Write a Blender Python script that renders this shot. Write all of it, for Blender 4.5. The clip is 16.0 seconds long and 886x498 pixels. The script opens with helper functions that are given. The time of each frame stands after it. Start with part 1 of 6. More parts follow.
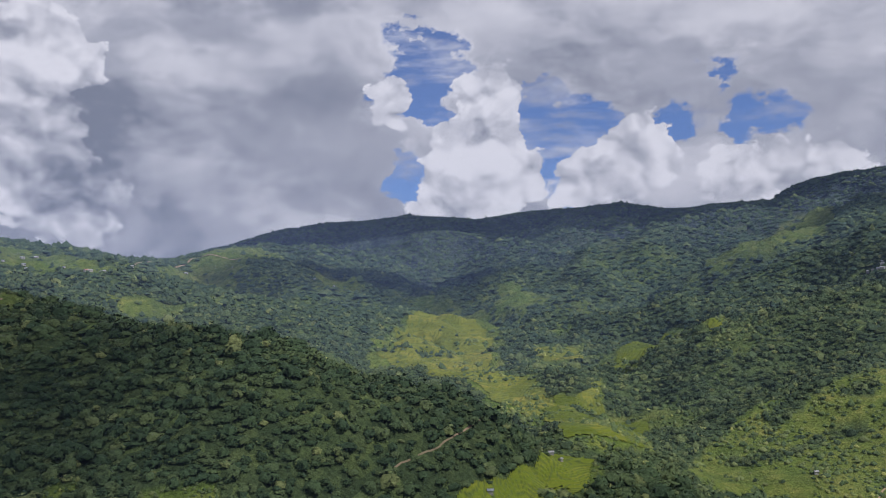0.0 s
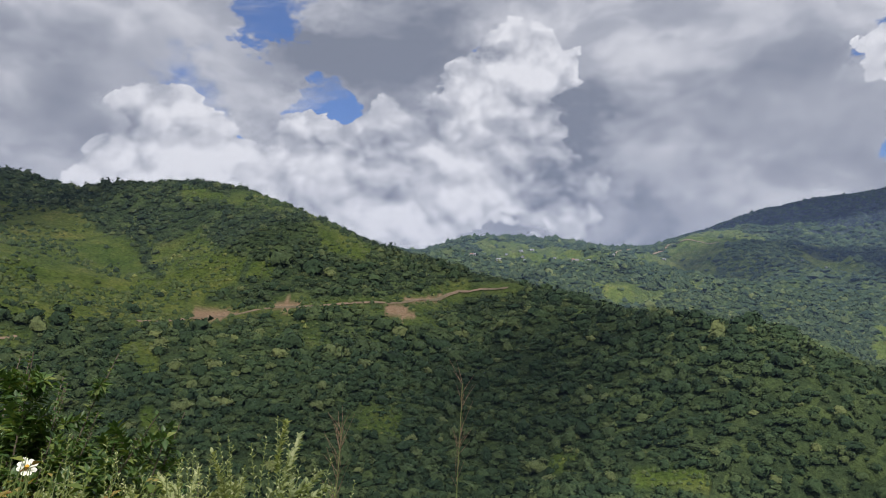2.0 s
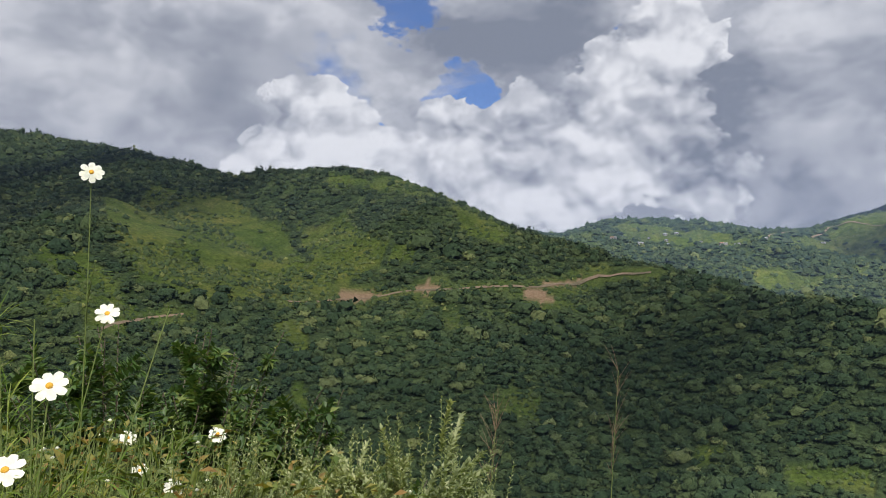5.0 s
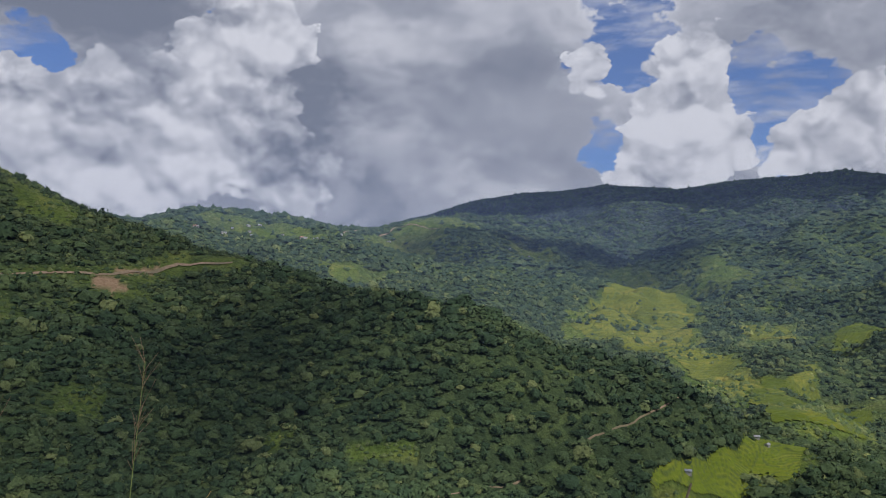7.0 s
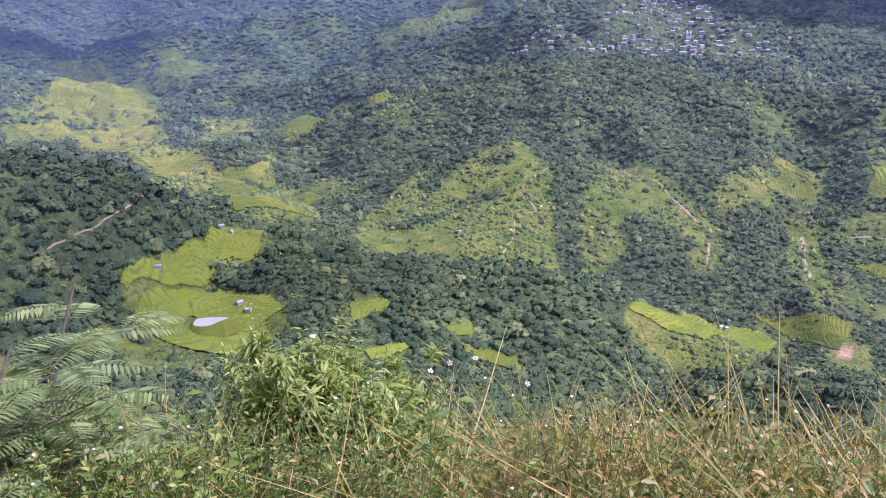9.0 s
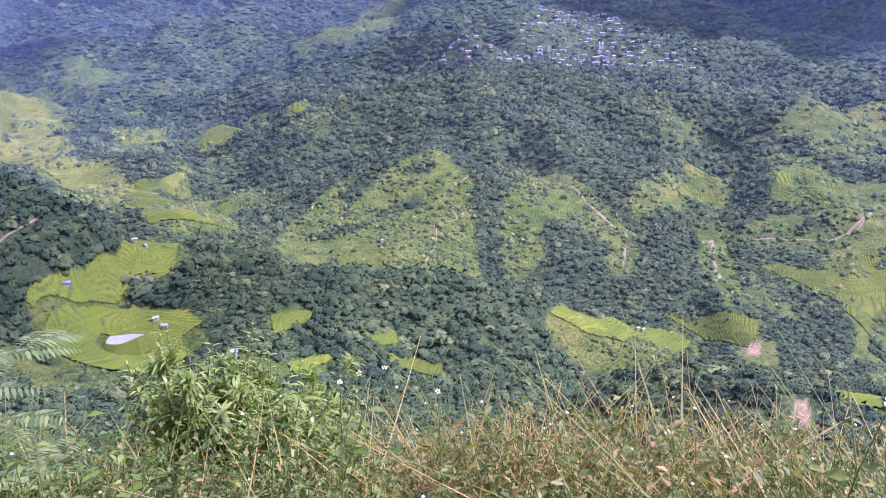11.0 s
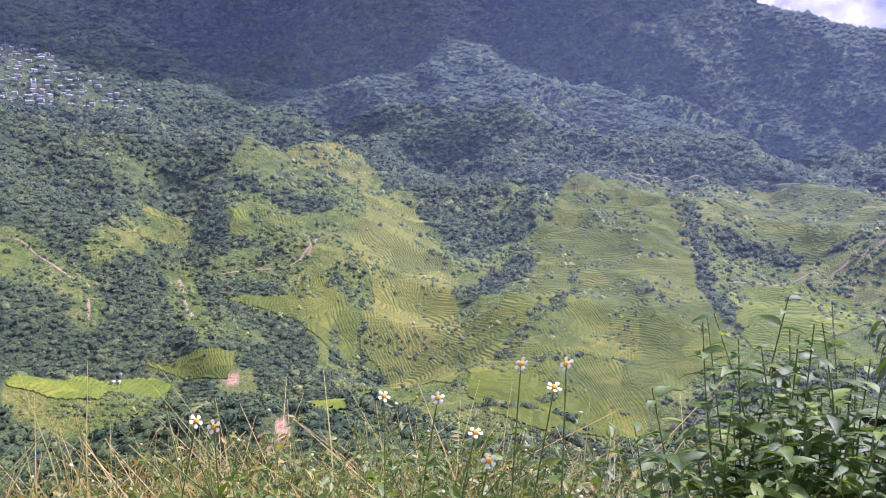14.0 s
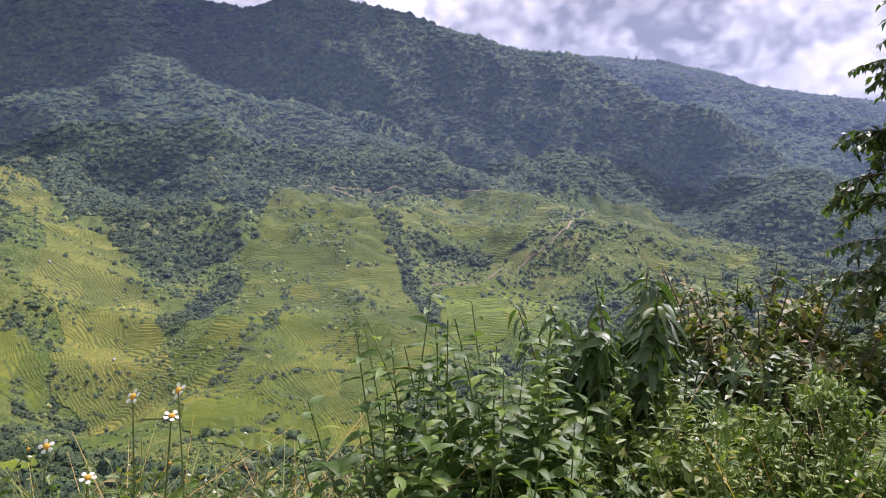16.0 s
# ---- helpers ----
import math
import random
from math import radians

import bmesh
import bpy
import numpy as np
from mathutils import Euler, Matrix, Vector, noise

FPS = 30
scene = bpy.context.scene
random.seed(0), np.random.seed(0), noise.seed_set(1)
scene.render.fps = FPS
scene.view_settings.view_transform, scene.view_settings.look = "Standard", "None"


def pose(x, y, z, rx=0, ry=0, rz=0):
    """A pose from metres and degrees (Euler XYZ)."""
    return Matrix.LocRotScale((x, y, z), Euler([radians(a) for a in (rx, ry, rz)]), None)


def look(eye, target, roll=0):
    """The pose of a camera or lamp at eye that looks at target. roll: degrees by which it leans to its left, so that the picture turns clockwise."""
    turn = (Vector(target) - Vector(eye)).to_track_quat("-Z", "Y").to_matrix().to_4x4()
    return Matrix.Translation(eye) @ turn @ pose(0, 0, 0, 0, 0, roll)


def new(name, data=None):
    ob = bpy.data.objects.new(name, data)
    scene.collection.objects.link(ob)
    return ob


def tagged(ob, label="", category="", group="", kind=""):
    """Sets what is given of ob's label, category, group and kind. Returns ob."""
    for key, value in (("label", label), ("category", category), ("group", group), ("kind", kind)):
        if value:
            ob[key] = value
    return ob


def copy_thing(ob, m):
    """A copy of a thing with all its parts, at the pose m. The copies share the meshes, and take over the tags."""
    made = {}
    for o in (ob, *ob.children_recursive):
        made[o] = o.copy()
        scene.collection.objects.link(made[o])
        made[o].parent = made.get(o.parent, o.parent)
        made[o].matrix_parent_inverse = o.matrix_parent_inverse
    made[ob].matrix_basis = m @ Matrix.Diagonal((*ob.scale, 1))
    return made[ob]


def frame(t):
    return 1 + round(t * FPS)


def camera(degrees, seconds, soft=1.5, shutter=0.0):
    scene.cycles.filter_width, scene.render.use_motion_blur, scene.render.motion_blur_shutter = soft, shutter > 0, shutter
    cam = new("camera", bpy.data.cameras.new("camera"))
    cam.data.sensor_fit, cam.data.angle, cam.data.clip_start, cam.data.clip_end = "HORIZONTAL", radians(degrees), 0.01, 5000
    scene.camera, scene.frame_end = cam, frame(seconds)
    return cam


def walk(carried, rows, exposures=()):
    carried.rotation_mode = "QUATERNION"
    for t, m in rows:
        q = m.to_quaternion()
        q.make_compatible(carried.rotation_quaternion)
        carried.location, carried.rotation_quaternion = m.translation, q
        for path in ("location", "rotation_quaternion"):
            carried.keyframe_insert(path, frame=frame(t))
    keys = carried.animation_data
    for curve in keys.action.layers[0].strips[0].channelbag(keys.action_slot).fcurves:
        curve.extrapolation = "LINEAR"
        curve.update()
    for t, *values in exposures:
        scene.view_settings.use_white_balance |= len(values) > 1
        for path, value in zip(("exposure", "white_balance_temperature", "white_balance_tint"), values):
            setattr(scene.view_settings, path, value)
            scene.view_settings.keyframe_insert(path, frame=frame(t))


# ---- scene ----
# ======== camera: somebody stands on a bank over a valley and turns, the camera held at arm's length ========
# seconds, bearing, tilt and roll in degrees; bearing 0 is +y, clockwise
PATH = [
    (0.0, 0.0, 5.32, -0.85), (0.5, -6.45, 5.59, -0.99), (1.0, -13.9, 5.67, -1.13), (1.5, -24.42, 5.33, -1.1),
    (2.0, -34.71, 4.76, -0.88), (2.5, -40.2, 4.17, -0.54), (3.0, -42.73, 3.79, -0.28), (3.2, -43.93, 3.69, -0.26),
    (5.3, -45.07, 3.64, -0.17), (5.5, -41.35, 3.85, 0.19), (6.0, -32.09, 4.37, 0.82), (6.5, -24.11, 4.59, 1.19),
    (7.0, -14.55, 3.11, 0.86), (7.5, -1.11, -1.96, 0.15), (8.0, 11.62, -7.95, 0.18), (8.5, 20.02, -10.99, 0.57),
    (8.7, 22.22, -11.47, 0.55), (10.8, 28.03, -11.04, 0.38), (11.0, 29.92, -10.86, 0.5), (11.5, 34.8, -10.25, 0.67),
    (12.0, 40.14, -9.38, 0.37), (12.5, 46.61, -8.85, 0.04), (13.0, 53.8, -8.66, -0.18), (13.5, 61.12, -8.23, -0.16),
    (14.0, 68.74, -7.72, -0.05), (14.5, 76.18, -7.39, -0.05), (15.0, 82.65, -7.19, 0.21), (15.5, 87.81, -7.0, -0.56),
    (16.0, 90.42, -6.92, -1.68),
]
ARM = 0.5
EYE = 1.6


def bearing(deg, dist=1.0, z=0.0):
    """The point at a bearing and a distance from the viewpoint, at height z."""
    return Vector((dist * math.sin(radians(deg)), dist * math.cos(radians(deg)), z))


def camera_pose(yaw, tilt, roll):
    eye = bearing(yaw, ARM, EYE)
    return look(eye, eye + bearing(yaw, math.cos(radians(tilt)), math.sin(radians(tilt))), roll)


# seconds, stops, kelvin, tint
EXPOSURES = [(0.0, -0.24, 6050, 17), (1.5, -0.16, 6200, 14), (3.0, -0.05, 6300, 11), (5.5, -0.05, 6250, 11), (6.5, -0.16, 6100, 13), (7.5, -0.5, 6000, 16), (8.0, 0.42, 5650, 24),
             (8.7, 0.84, 5450, 45), (11.0, 1.0, 5150, 55), (13.5, 1.0, 5400, 52), (14.5, 0.8, 5650, 42), (16.0, 0.56, 6100, 30)]
cam = camera(60.09, 16.0, soft=1.0)
walk(cam, [(t, camera_pose(a, e, r)) for t, a, e, r in PATH],
     EXPOSURES)

# ======== light: broken cumulus sky, one high sun ========
SUN_BEARING, SUN_HEIGHT = 122.0, 52.0


def make_world():
    w = bpy.data.worlds.new("sky")
    scene.world = w
    w.use_nodes = True
    nt = w.node_tree
    nt.nodes.clear()
    N, L = nt.nodes.new, nt.links.new

    def link(a, b):
        L(a, b)

    def math_node(op, a, b=None, c=None, clamp=False):
        n = N("ShaderNodeMath")
        n.operation, n.use_clamp = op, clamp
        for i, v in enumerate((a, b, c)):
            if v is None:
                continue
            if isinstance(v, (int, float)):
                n.inputs[i].default_value = v
            else:
                link(v, n.inputs[i])
        return n.outputs[0]

    def vmath(op, a, b):
        n = N("ShaderNodeVectorMath")
        n.operation = op
        for i, v in enumerate((a, b)):
            if isinstance(v, (tuple, list, Vector)):
                n.inputs[i].default_value = tuple(v)
            else:
                link(v, n.inputs[i])
        return n.outputs["Value"] if op in ("DOT_PRODUCT", "LENGTH") else n.outputs[0]

    def smooth(v, lo, hi, a=0.0, b=1.0):
        n = N("ShaderNodeMapRange")
        n.interpolation_type = "SMOOTHSTEP"
        link(v, n.inputs[0])
        n.inputs[1].default_value, n.inputs[2].default_value = lo, hi
        n.inputs[3].default_value, n.inputs[4].default_value = a, b
        return n.outputs[0]

    def fbm(vec, scale, detail=9, rough=0.56):
        n = N("ShaderNodeTexNoise")
        link(vec, n.inputs["Vector"])
        n.inputs["Scale"].default_value, n.inputs["Detail"].default_value = scale, detail
        n.inputs["Roughness"].default_value = rough
        return n

    d = N("ShaderNodeTexCoord").outputs["Generated"]
    sky = N("ShaderNodeTexSky")
    sky.sky_type, sky.sun_disc = "NISHITA", False
    sky.sun_elevation, sky.sun_rotation = radians(SUN_HEIGHT), radians(SUN_BEARING)
    sky.altitude, sky.air_density, sky.dust_density = 1500, 1.0, 0.6

    # clouds are flatter than they are wide; their outline is broken by a finer noise
    flat = vmath("MULTIPLY", d, (1.0, 1.0, 1.7))

    def shaken(vec, scale, detail, rough, amount):
        off = vmath("SCALE", vmath("SUBTRACT", fbm(vec, scale, detail, rough).outputs["Color"], (0.5, 0.5, 0.5)), (0, 0, 0))
        off.node.inputs["Scale"].default_value = amount
        return off

    p = vmath("ADD", flat, shaken(flat, 5.0, 4, 0.56, 0.16))
    body = fbm(p, 3.4, 10, 0.57).outputs["Fac"]
    higher = fbm(vmath("ADD", p, (0.02, -0.03, 0.085)), 3.4, 10, 0.57).outputs["Fac"]

    def spots(where, rows):
        total = None
        for b, e, size, amount in rows:
            c = bearing(b, math.cos(radians(e)), math.sin(radians(e)))
            g = smooth(vmath("DOT_PRODUCT", where, c), math.cos(radians(size)), 1.0, 0.0, amount)
            total = g if total is None else math_node("ADD", total, g)
        return total

    torn = vmath("NORMALIZE", vmath("ADD", d, shaken(flat, 9.0, 8, 0.64, 0.22)), (0, 0, 0))
    curled = vmath("NORMALIZE", vmath("ADD", d, shaken(flat, 16.0, 7, 0.55, 0.085)), (0, 0, 0))

    # the grey sheet, which opens here and there
    cover = math_node("SUBTRACT", math_node("ADD", body, 0.125), spots(torn, GAPS))
    wisps = fbm(vmath("ADD", vmath("MULTIPLY", d, (1.0, 1.0, 4.5)), shaken(flat, 6.0, 4, 0.5, 0.12)), 8.0, 6, 0.6).outputs["Fac"]
    sheet = math_node("MAXIMUM", smooth(cover, 0.43, 0.56), smooth(wisps, 0.45, 0.72, 0.06, 0.75))
    lit = smooth(math_node("SUBTRACT", body, higher), -0.10, 0.12)
    thick = smooth(cover, 0.50, 0.74)
    grey = math_node("SUBTRACT", math_node("MULTIPLY", lit, 0.42), math_node("MULTIPLY", thick, 0.16))
    grey = math_node("ADD", grey, math_node("MULTIPLY", math_node("SUBTRACT", fbm(p, 8, 9, 0.58).outputs["Fac"], 0.42), 0.75))
    grey = math_node("ADD", grey, 0.30)

    # white heaps: rounded billows of two sizes, lit from the sun's side
    def billows(vec):
        total = None
        for size, amount in ((15.0, 0.62), (34.0, 0.34), (75.0, 0.16)):
            n = N("ShaderNodeTexVoronoi")
            n.feature = "SMOOTH_F1"
            n.inputs["Scale"].default_value, n.inputs["Smoothness"].default_value = size, 0.25
            link(vec, n.inputs["Vector"])
            g = math_node("MULTIPLY", math_node("SUBTRACT", 0.36, n.outputs["Distance"]), amount)
            total = g if total is None else math_node("ADD", total, g)
        return total

    puff = vmath("ADD", d, shaken(flat, 20.0, 6, 0.6, 0.05))
    bulge = billows(puff)
    toward = billows(vmath("ADD", puff, (0.0085, -0.004, 0.016)))
    seat = spots(curled, TOWERS)
    heap = math_node("ADD", seat, math_node("MULTIPLY", bulge, smooth(seat, 0.0, 0.22)))
    heaped = smooth(heap, 0.10, 0.18)
    white = math_node("ADD", 0.80, math_node("MULTIPLY", math_node("SUBTRACT", bulge, toward), 1.15))
    white = math_node("ADD", white, math_node("MULTIPLY", math_node("SUBTRACT", fbm(p, 6, 6, 0.5).outputs["Fac"], 0.5), 0.9))
    white = math_node("ADD", white, math_node("MULTIPLY", bulge, 0.35))

    blend = N("ShaderNodeMix")
    link(heaped, blend.inputs[0])
    link(grey, blend.inputs[2])
    link(white, blend.inputs[3])
    glow = math_node("ADD", blend.outputs[0], spots(torn, GREYS))
    mask = math_node("MAXIMUM", sheet, heaped)
    ramp = N("ShaderNodeValToRGB")
    link(glow, ramp.inputs[0])
    cr = ramp.color_ramp
    cr.elements[0].position, cr.elements[0].color = 0.0, (0.30, 0.33, 0.40, 1)
    cr.elements[1].position, cr.elements[1].color = 0.90, (1.04, 1.04, 1.06, 1)
    e = cr.elements.new(0.40)
    e.color = (0.58, 0.60, 0.66, 1)
    bg_sky, bg_cloud = N("ShaderNodeBackground"), N("ShaderNodeBackground")
    deep = vmath("MULTIPLY", sky.outputs[0], (0.78, 0.92, 1.22))
    link(deep, bg_sky.inputs[0])
    bg_sky.inputs[1].default_value = 0.10
    link(ramp.outputs[0], bg_cloud.inputs[0])
    bg_cloud.inputs[1].default_value = 0.80
    mix, out = N("ShaderNodeMixShader"), N("ShaderNodeOutputWorld")
    link(mask, mix.inputs[0])
    link(bg_sky.outputs[0], mix.inputs[1])
    link(bg_cloud.outputs[0], mix.inputs[2])
    link(mix.outputs[0], out.inputs[0])


# bearing, height over the horizon, radius in degrees, amount
GAPS = [
    (-41.8, 13.2, 4.9, 0.31), (-34.6, 13.9, 2.1, 0.28), (-31.1, 18.8, 1.7, 0.22), (-1.9, 18.6, 4.7, 0.34), (-0.2, 15.4, 3.4, 0.28),
    (8.9, 12.5, 5.1, 0.28), (6.4, 13.8, 3.0, 0.2), (-1.8, 10.6, 3.0, 0.28), (1.8, 10.9, 3.0, 0.2), (-46.3, 21.3, 4.7, 0.28), (-50.5, 11.2, 2.5, 0.28),
    (-42.0, 12.6, 3.4, 0.25), (20.4, 18.3, 1.8, 0.2), (23.0, 14.3, 2.5, 0.16), (16.7, 13.6, 2.1, 0.14), (118.0, 8.8, 5.1, 0.31),
    (116.0, 8.3, 3.0, 0.22), (-18.3, 15.1, 14.0, -0.13), (-39.2, 18.3, 8.5, -0.12), (-24.1, 8.8, 8.5, -0.12), (11.8, 17.3, 5.5, -0.08),
    (-64.5, 14.9, 14.0, -0.12), (-37.7, 18.2, 7.6, -0.11), (103.7, 8.2, 14.0, -0.12)]
TOWERS = [
    (-37.7, 13.2, 4.0, 0.9), (-38.1, 9.5, 5.9, 0.9), (-34.8, 7.8, 3.4, 0.8), (-30.8, 16.0, 4.7, 1), (-27.8, 18.2, 4.2, 0.9), (-31.4, 11.6, 5.1, 0.8),
    (-26.5, 8.3, 4.7, 0.7), (-44.3, 11.4, 4.2, 1), (4.1, 16.3, 3.8, 0.63), (5.2, 11.6, 3.8, 0.72), (0.2, 13.2, 2.6, 0.54), (14.4, 11.6, 3.4, 0.81),
    (11.7, 9.4, 3.8, 0.72), (1.8, 8.9, 5.1, 0.63), (-3.9, 15.9, 2.7, 0.54), (-55.1, 13.0, 4.0, 0.9), (-52.8, 10.7, 5.5, 0.9), (-57.5, 9.5, 4.7, 0.8),
    (-44.8, 11.8, 3.8, 0.9), (-46.7, 8.5, 5.5, 0.9), (-29.2, 15.0, 5.1, 0.7), (14.6, 12.1, 3.8, 0.72), (22.2, 9.0, 4.4, 0.72), (27.5, 8.9, 3.8, 0.63),
    (89.9, 10.4, 5.5, 0.9), (95.7, 10.2, 6.4, 1), (101.3, 9.1, 6.4, 1), (106.7, 8.4, 6.4, 1), (111.6, 7.3, 5.9, 1), (115.4, 6.2, 5.5, 1),
    (118.7, 6.3, 5.5, 1), (109.3, 9.6, 5.5, 0.8)]
GREYS = [
    (-26.7, 12.5, 5.5, -0.28), (-23.8, 13.3, 4.7, -0.17), (-40.2, 17.4, 9.3, -0.17), (10.8, 17.8, 8.5, -0.15), (-20.3, 6.8, 8.5, -0.17),
    (-15.7, 12.4, 11.0, -0.08), (-20.9, 17.8, 11.0, 0.06), (-39.8, 18.3, 11.0, -0.15), (-61.8, 11.7, 6.8, -0.11), (-69.2, 14.4, 8.5, 0.06),
    (-25.0, 12.5, 6.8, -0.1), (104.0, 8.0, 17.0, -0.46)]
make_world()
sun = new("sun", bpy.data.lights.new("sun", "SUN"))
sun.data.energy, sun.data.angle, sun.data.color = 4.6, radians(1.5), (1.0, 0.95, 0.86)
sun.matrix_world = look(bearing(SUN_BEARING, 100 * math.cos(radians(SUN_HEIGHT)), 100 * math.sin(radians(SUN_HEIGHT))), (0, 0, 0))

# ======== materials ========
def material(name):
    m = bpy.data.materials.new(name)
    m.use_nodes = True
    nt = m.node_tree
    return m, nt, nt.nodes["Principled BSDF"]


def tex(nt, kind, scale, detail=5, rough=0.55, vec=None):
    n = nt.nodes.new(kind)
    n.inputs["Scale"].default_value = scale
    if kind == "ShaderNodeTexNoise":
        n.inputs["Detail"].default_value, n.inputs["Roughness"].default_value = detail, rough
    if vec is None:
        vec = nt.nodes.new("ShaderNodeNewGeometry").outputs["Position"]
    nt.links.new(vec, n.inputs["Vector"])
    return n


def ramp(nt, fac, stops):
    n = nt.nodes.new("ShaderNodeValToRGB")
    nt.links.new(fac, n.inputs[0])
    el = n.color_ramp.elements
    el[0].position, el[0].color = stops[0][0], (*stops[0][1], 1)
    el[1].position, el[1].color = stops[-1][0], (*stops[-1][1], 1)
    for pos, col in stops[1:-1]:
        el.new(pos).color = (*col, 1)
    return n.outputs[0]


def mixc(nt, fac, a, b, mode="MIX"):
    n = nt.nodes.new("ShaderNodeMix")
    n.data_type, n.blend_type = "RGBA", mode
    for sock, v in ((n.inputs[0], fac), (n.inputs[6], a), (n.inputs[7], b)):
        if isinstance(v, (int, float)):
            sock.default_value = v
        elif isinstance(v, tuple):
            sock.default_value = (*v, 1)
        else:
            nt.links.new(v, sock)
    return n.outputs[2]


def calc(nt, op, a, b=0.0, clamp=False):
    n = nt.nodes.new("ShaderNodeMath")
    n.operation, n.use_clamp = op, clamp
    for i, v in enumerate((a, b)):
        if isinstance(v, (int, float)):
            n.inputs[i].default_value = v
        else:
            nt.links.new(v, n.inputs[i])
    return n.outputs[0]


def bump(nt, bsdf, height, strength, dist):
    n = nt.nodes.new("ShaderNodeBump")
    n.inputs["Strength"].default_value, n.inputs["Distance"].default_value = strength, dist
    nt.links.new(height, n.inputs["Height"])
    nt.links.new(n.outputs[0], bsdf.inputs["Normal"])


def attr(nt, name):
    n = nt.nodes.new("ShaderNodeAttribute")
    n.attribute_name = name
    return n.outputs["Fac"]


def foliage(name, dark, mid, light, grain, gloss=0.3, rough=0.6, pale=(1.9, 1.7, 1.35)):
    """Leaves: hue varies from tree to tree, a little from spray to spray, with a finer mottle."""
    m, nt, b = material(name)
    one = attr(nt, "tree")
    spray = nt.nodes.new("ShaderNodeNewGeometry").outputs["Random Per Island"]
    base = ramp(nt, one, [(0.0, dark), (0.5, mid), (0.93, light), (1.0, tuple(c * q for c, q in zip(light, pale)))])
    base = mixc(nt, 0.5, base, ramp(nt, spray, [(0.0, (0.72, 0.74, 0.78)), (1.0, (1.3, 1.27, 1.18))]), "MULTIPLY")
    fine = tex(nt, "ShaderNodeTexNoise", grain, 4, 0.7)
    wide = tex(nt, "ShaderNodeTexNoise", 0.012, 4)
    col = mixc(nt, 0.7, base, ramp(nt, fine.outputs["Fac"], [(0.32, (0.5, 0.52, 0.55)), (0.68, (1.5, 1.48, 1.4))]), "MULTIPLY")
    col = mixc(nt, 0.6, col, ramp(nt, wide.outputs["Fac"], [(0.35, (0.72, 0.78, 0.84)), (0.65, (1.22, 1.18, 1.0))]), "MULTIPLY")
    nt.links.new(col, b.inputs["Base Color"])
    b.inputs["Roughness"].default_value = rough
    b.inputs["Specular IOR Level"].default_value = gloss
    bump(nt, b, fine.outputs["Fac"], 1.0, 0.8 / grain)
    return m


def ground_material():
    """One sheet: canopy and scrub, with grass and bare earth where the plan says so; far ground is tinted for haze."""
    m, nt, b = material("valley_ground")
    big = tex(nt, "ShaderNodeTexNoise", 0.006, 6).outputs["Fac"]
    mid = tex(nt, "ShaderNodeTexNoise", 0.05, 6, 0.6).outputs["Fac"]
    fine = tex(nt, "ShaderNodeTexNoise", 0.45, 5, 0.65).outputs["Fac"]
    crowns = tex(nt, "ShaderNodeTexVoronoi", 0.085)
    tone = nt.nodes.new("ShaderNodeSeparateColor")
    nt.links.new(crowns.outputs["Color"], tone.inputs[0])
    scrub = ramp(nt, mid, [(0.3, (0.046, 0.072, 0.032)), (0.5, (0.064, 0.096, 0.040)), (0.7, (0.092, 0.126, 0.050))])
    scrub = mixc(nt, 0.6, scrub, ramp(nt, fine, [(0.32, (0.45, 0.48, 0.5)), (0.68, (1.6, 1.55, 1.4))]), "MULTIPLY")
    scrub = mixc(nt, 0.7, scrub, ramp(nt, tone.outputs[0], [(0.0, (0.55, 0.6, 0.65)), (0.7, (1.1, 1.1, 1.05)), (1.0, (1.7, 1.6, 1.3))]), "MULTIPLY")
    grass = ramp(nt, mid, [(0.28, (0.066, 0.104, 0.024)), (0.5, (0.110, 0.150, 0.034)), (0.72, (0.185, 0.200, 0.055))])
    grass = mixc(nt, 0.7, grass, ramp(nt, fine, [(0.35, (0.45, 0.5, 0.45)), (0.65, (1.5, 1.45, 1.35))]), "MULTIPLY")
    grass = mixc(nt, 0.6, grass, ramp(nt, big, [(0.35, (0.7, 0.9, 0.65)), (0.65, (1.3, 1.12, 1.15))]), "MULTIPLY")
    earth = ramp(nt, fine, [(0.3, (0.29, 0.19, 0.11)), (0.7, (0.43, 0.30, 0.19))])
    # blue-dark far canopy: the haze over distant slopes is put into its colour
    hazed_far = ramp(nt, tone.outputs[0], [(0.0, (0.022, 0.034, 0.044)), (0.6, (0.040, 0.058, 0.064)), (1.0, (0.070, 0.092, 0.082))])
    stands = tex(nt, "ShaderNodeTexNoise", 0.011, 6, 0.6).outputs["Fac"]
    hazed_far = mixc(nt, 0.9, hazed_far, ramp(nt, stands, [(0.35, (0.55, 0.6, 0.7)), (0.55, (1.0, 1.0, 1.0)), (0.7, (1.9, 1.9, 1.4))]), "MULTIPLY")
    scrub = mixc(nt, attr(nt, "hazed_far"), scrub, hazed_far)
    col = mixc(nt, attr(nt, "grass"), scrub, grass)
    col = mixc(nt, attr(nt, "earth"), col, earth)
    nt.links.new(col, b.inputs["Base Color"])
    b.inputs["Roughness"].default_value = 0.85
    b.inputs["Specular IOR Level"].default_value = 0.12
    height = calc(nt, "ADD", calc(nt, "MULTIPLY", mid, 2.0), fine)
    height = calc(nt, "SUBTRACT", height, calc(nt, "MULTIPLY", crowns.outputs["Distance"], calc(nt, "SUBTRACT", 1.6, attr(nt, "grass"))))
    bump(nt, b, height, 0.8, 4.0)
    return m


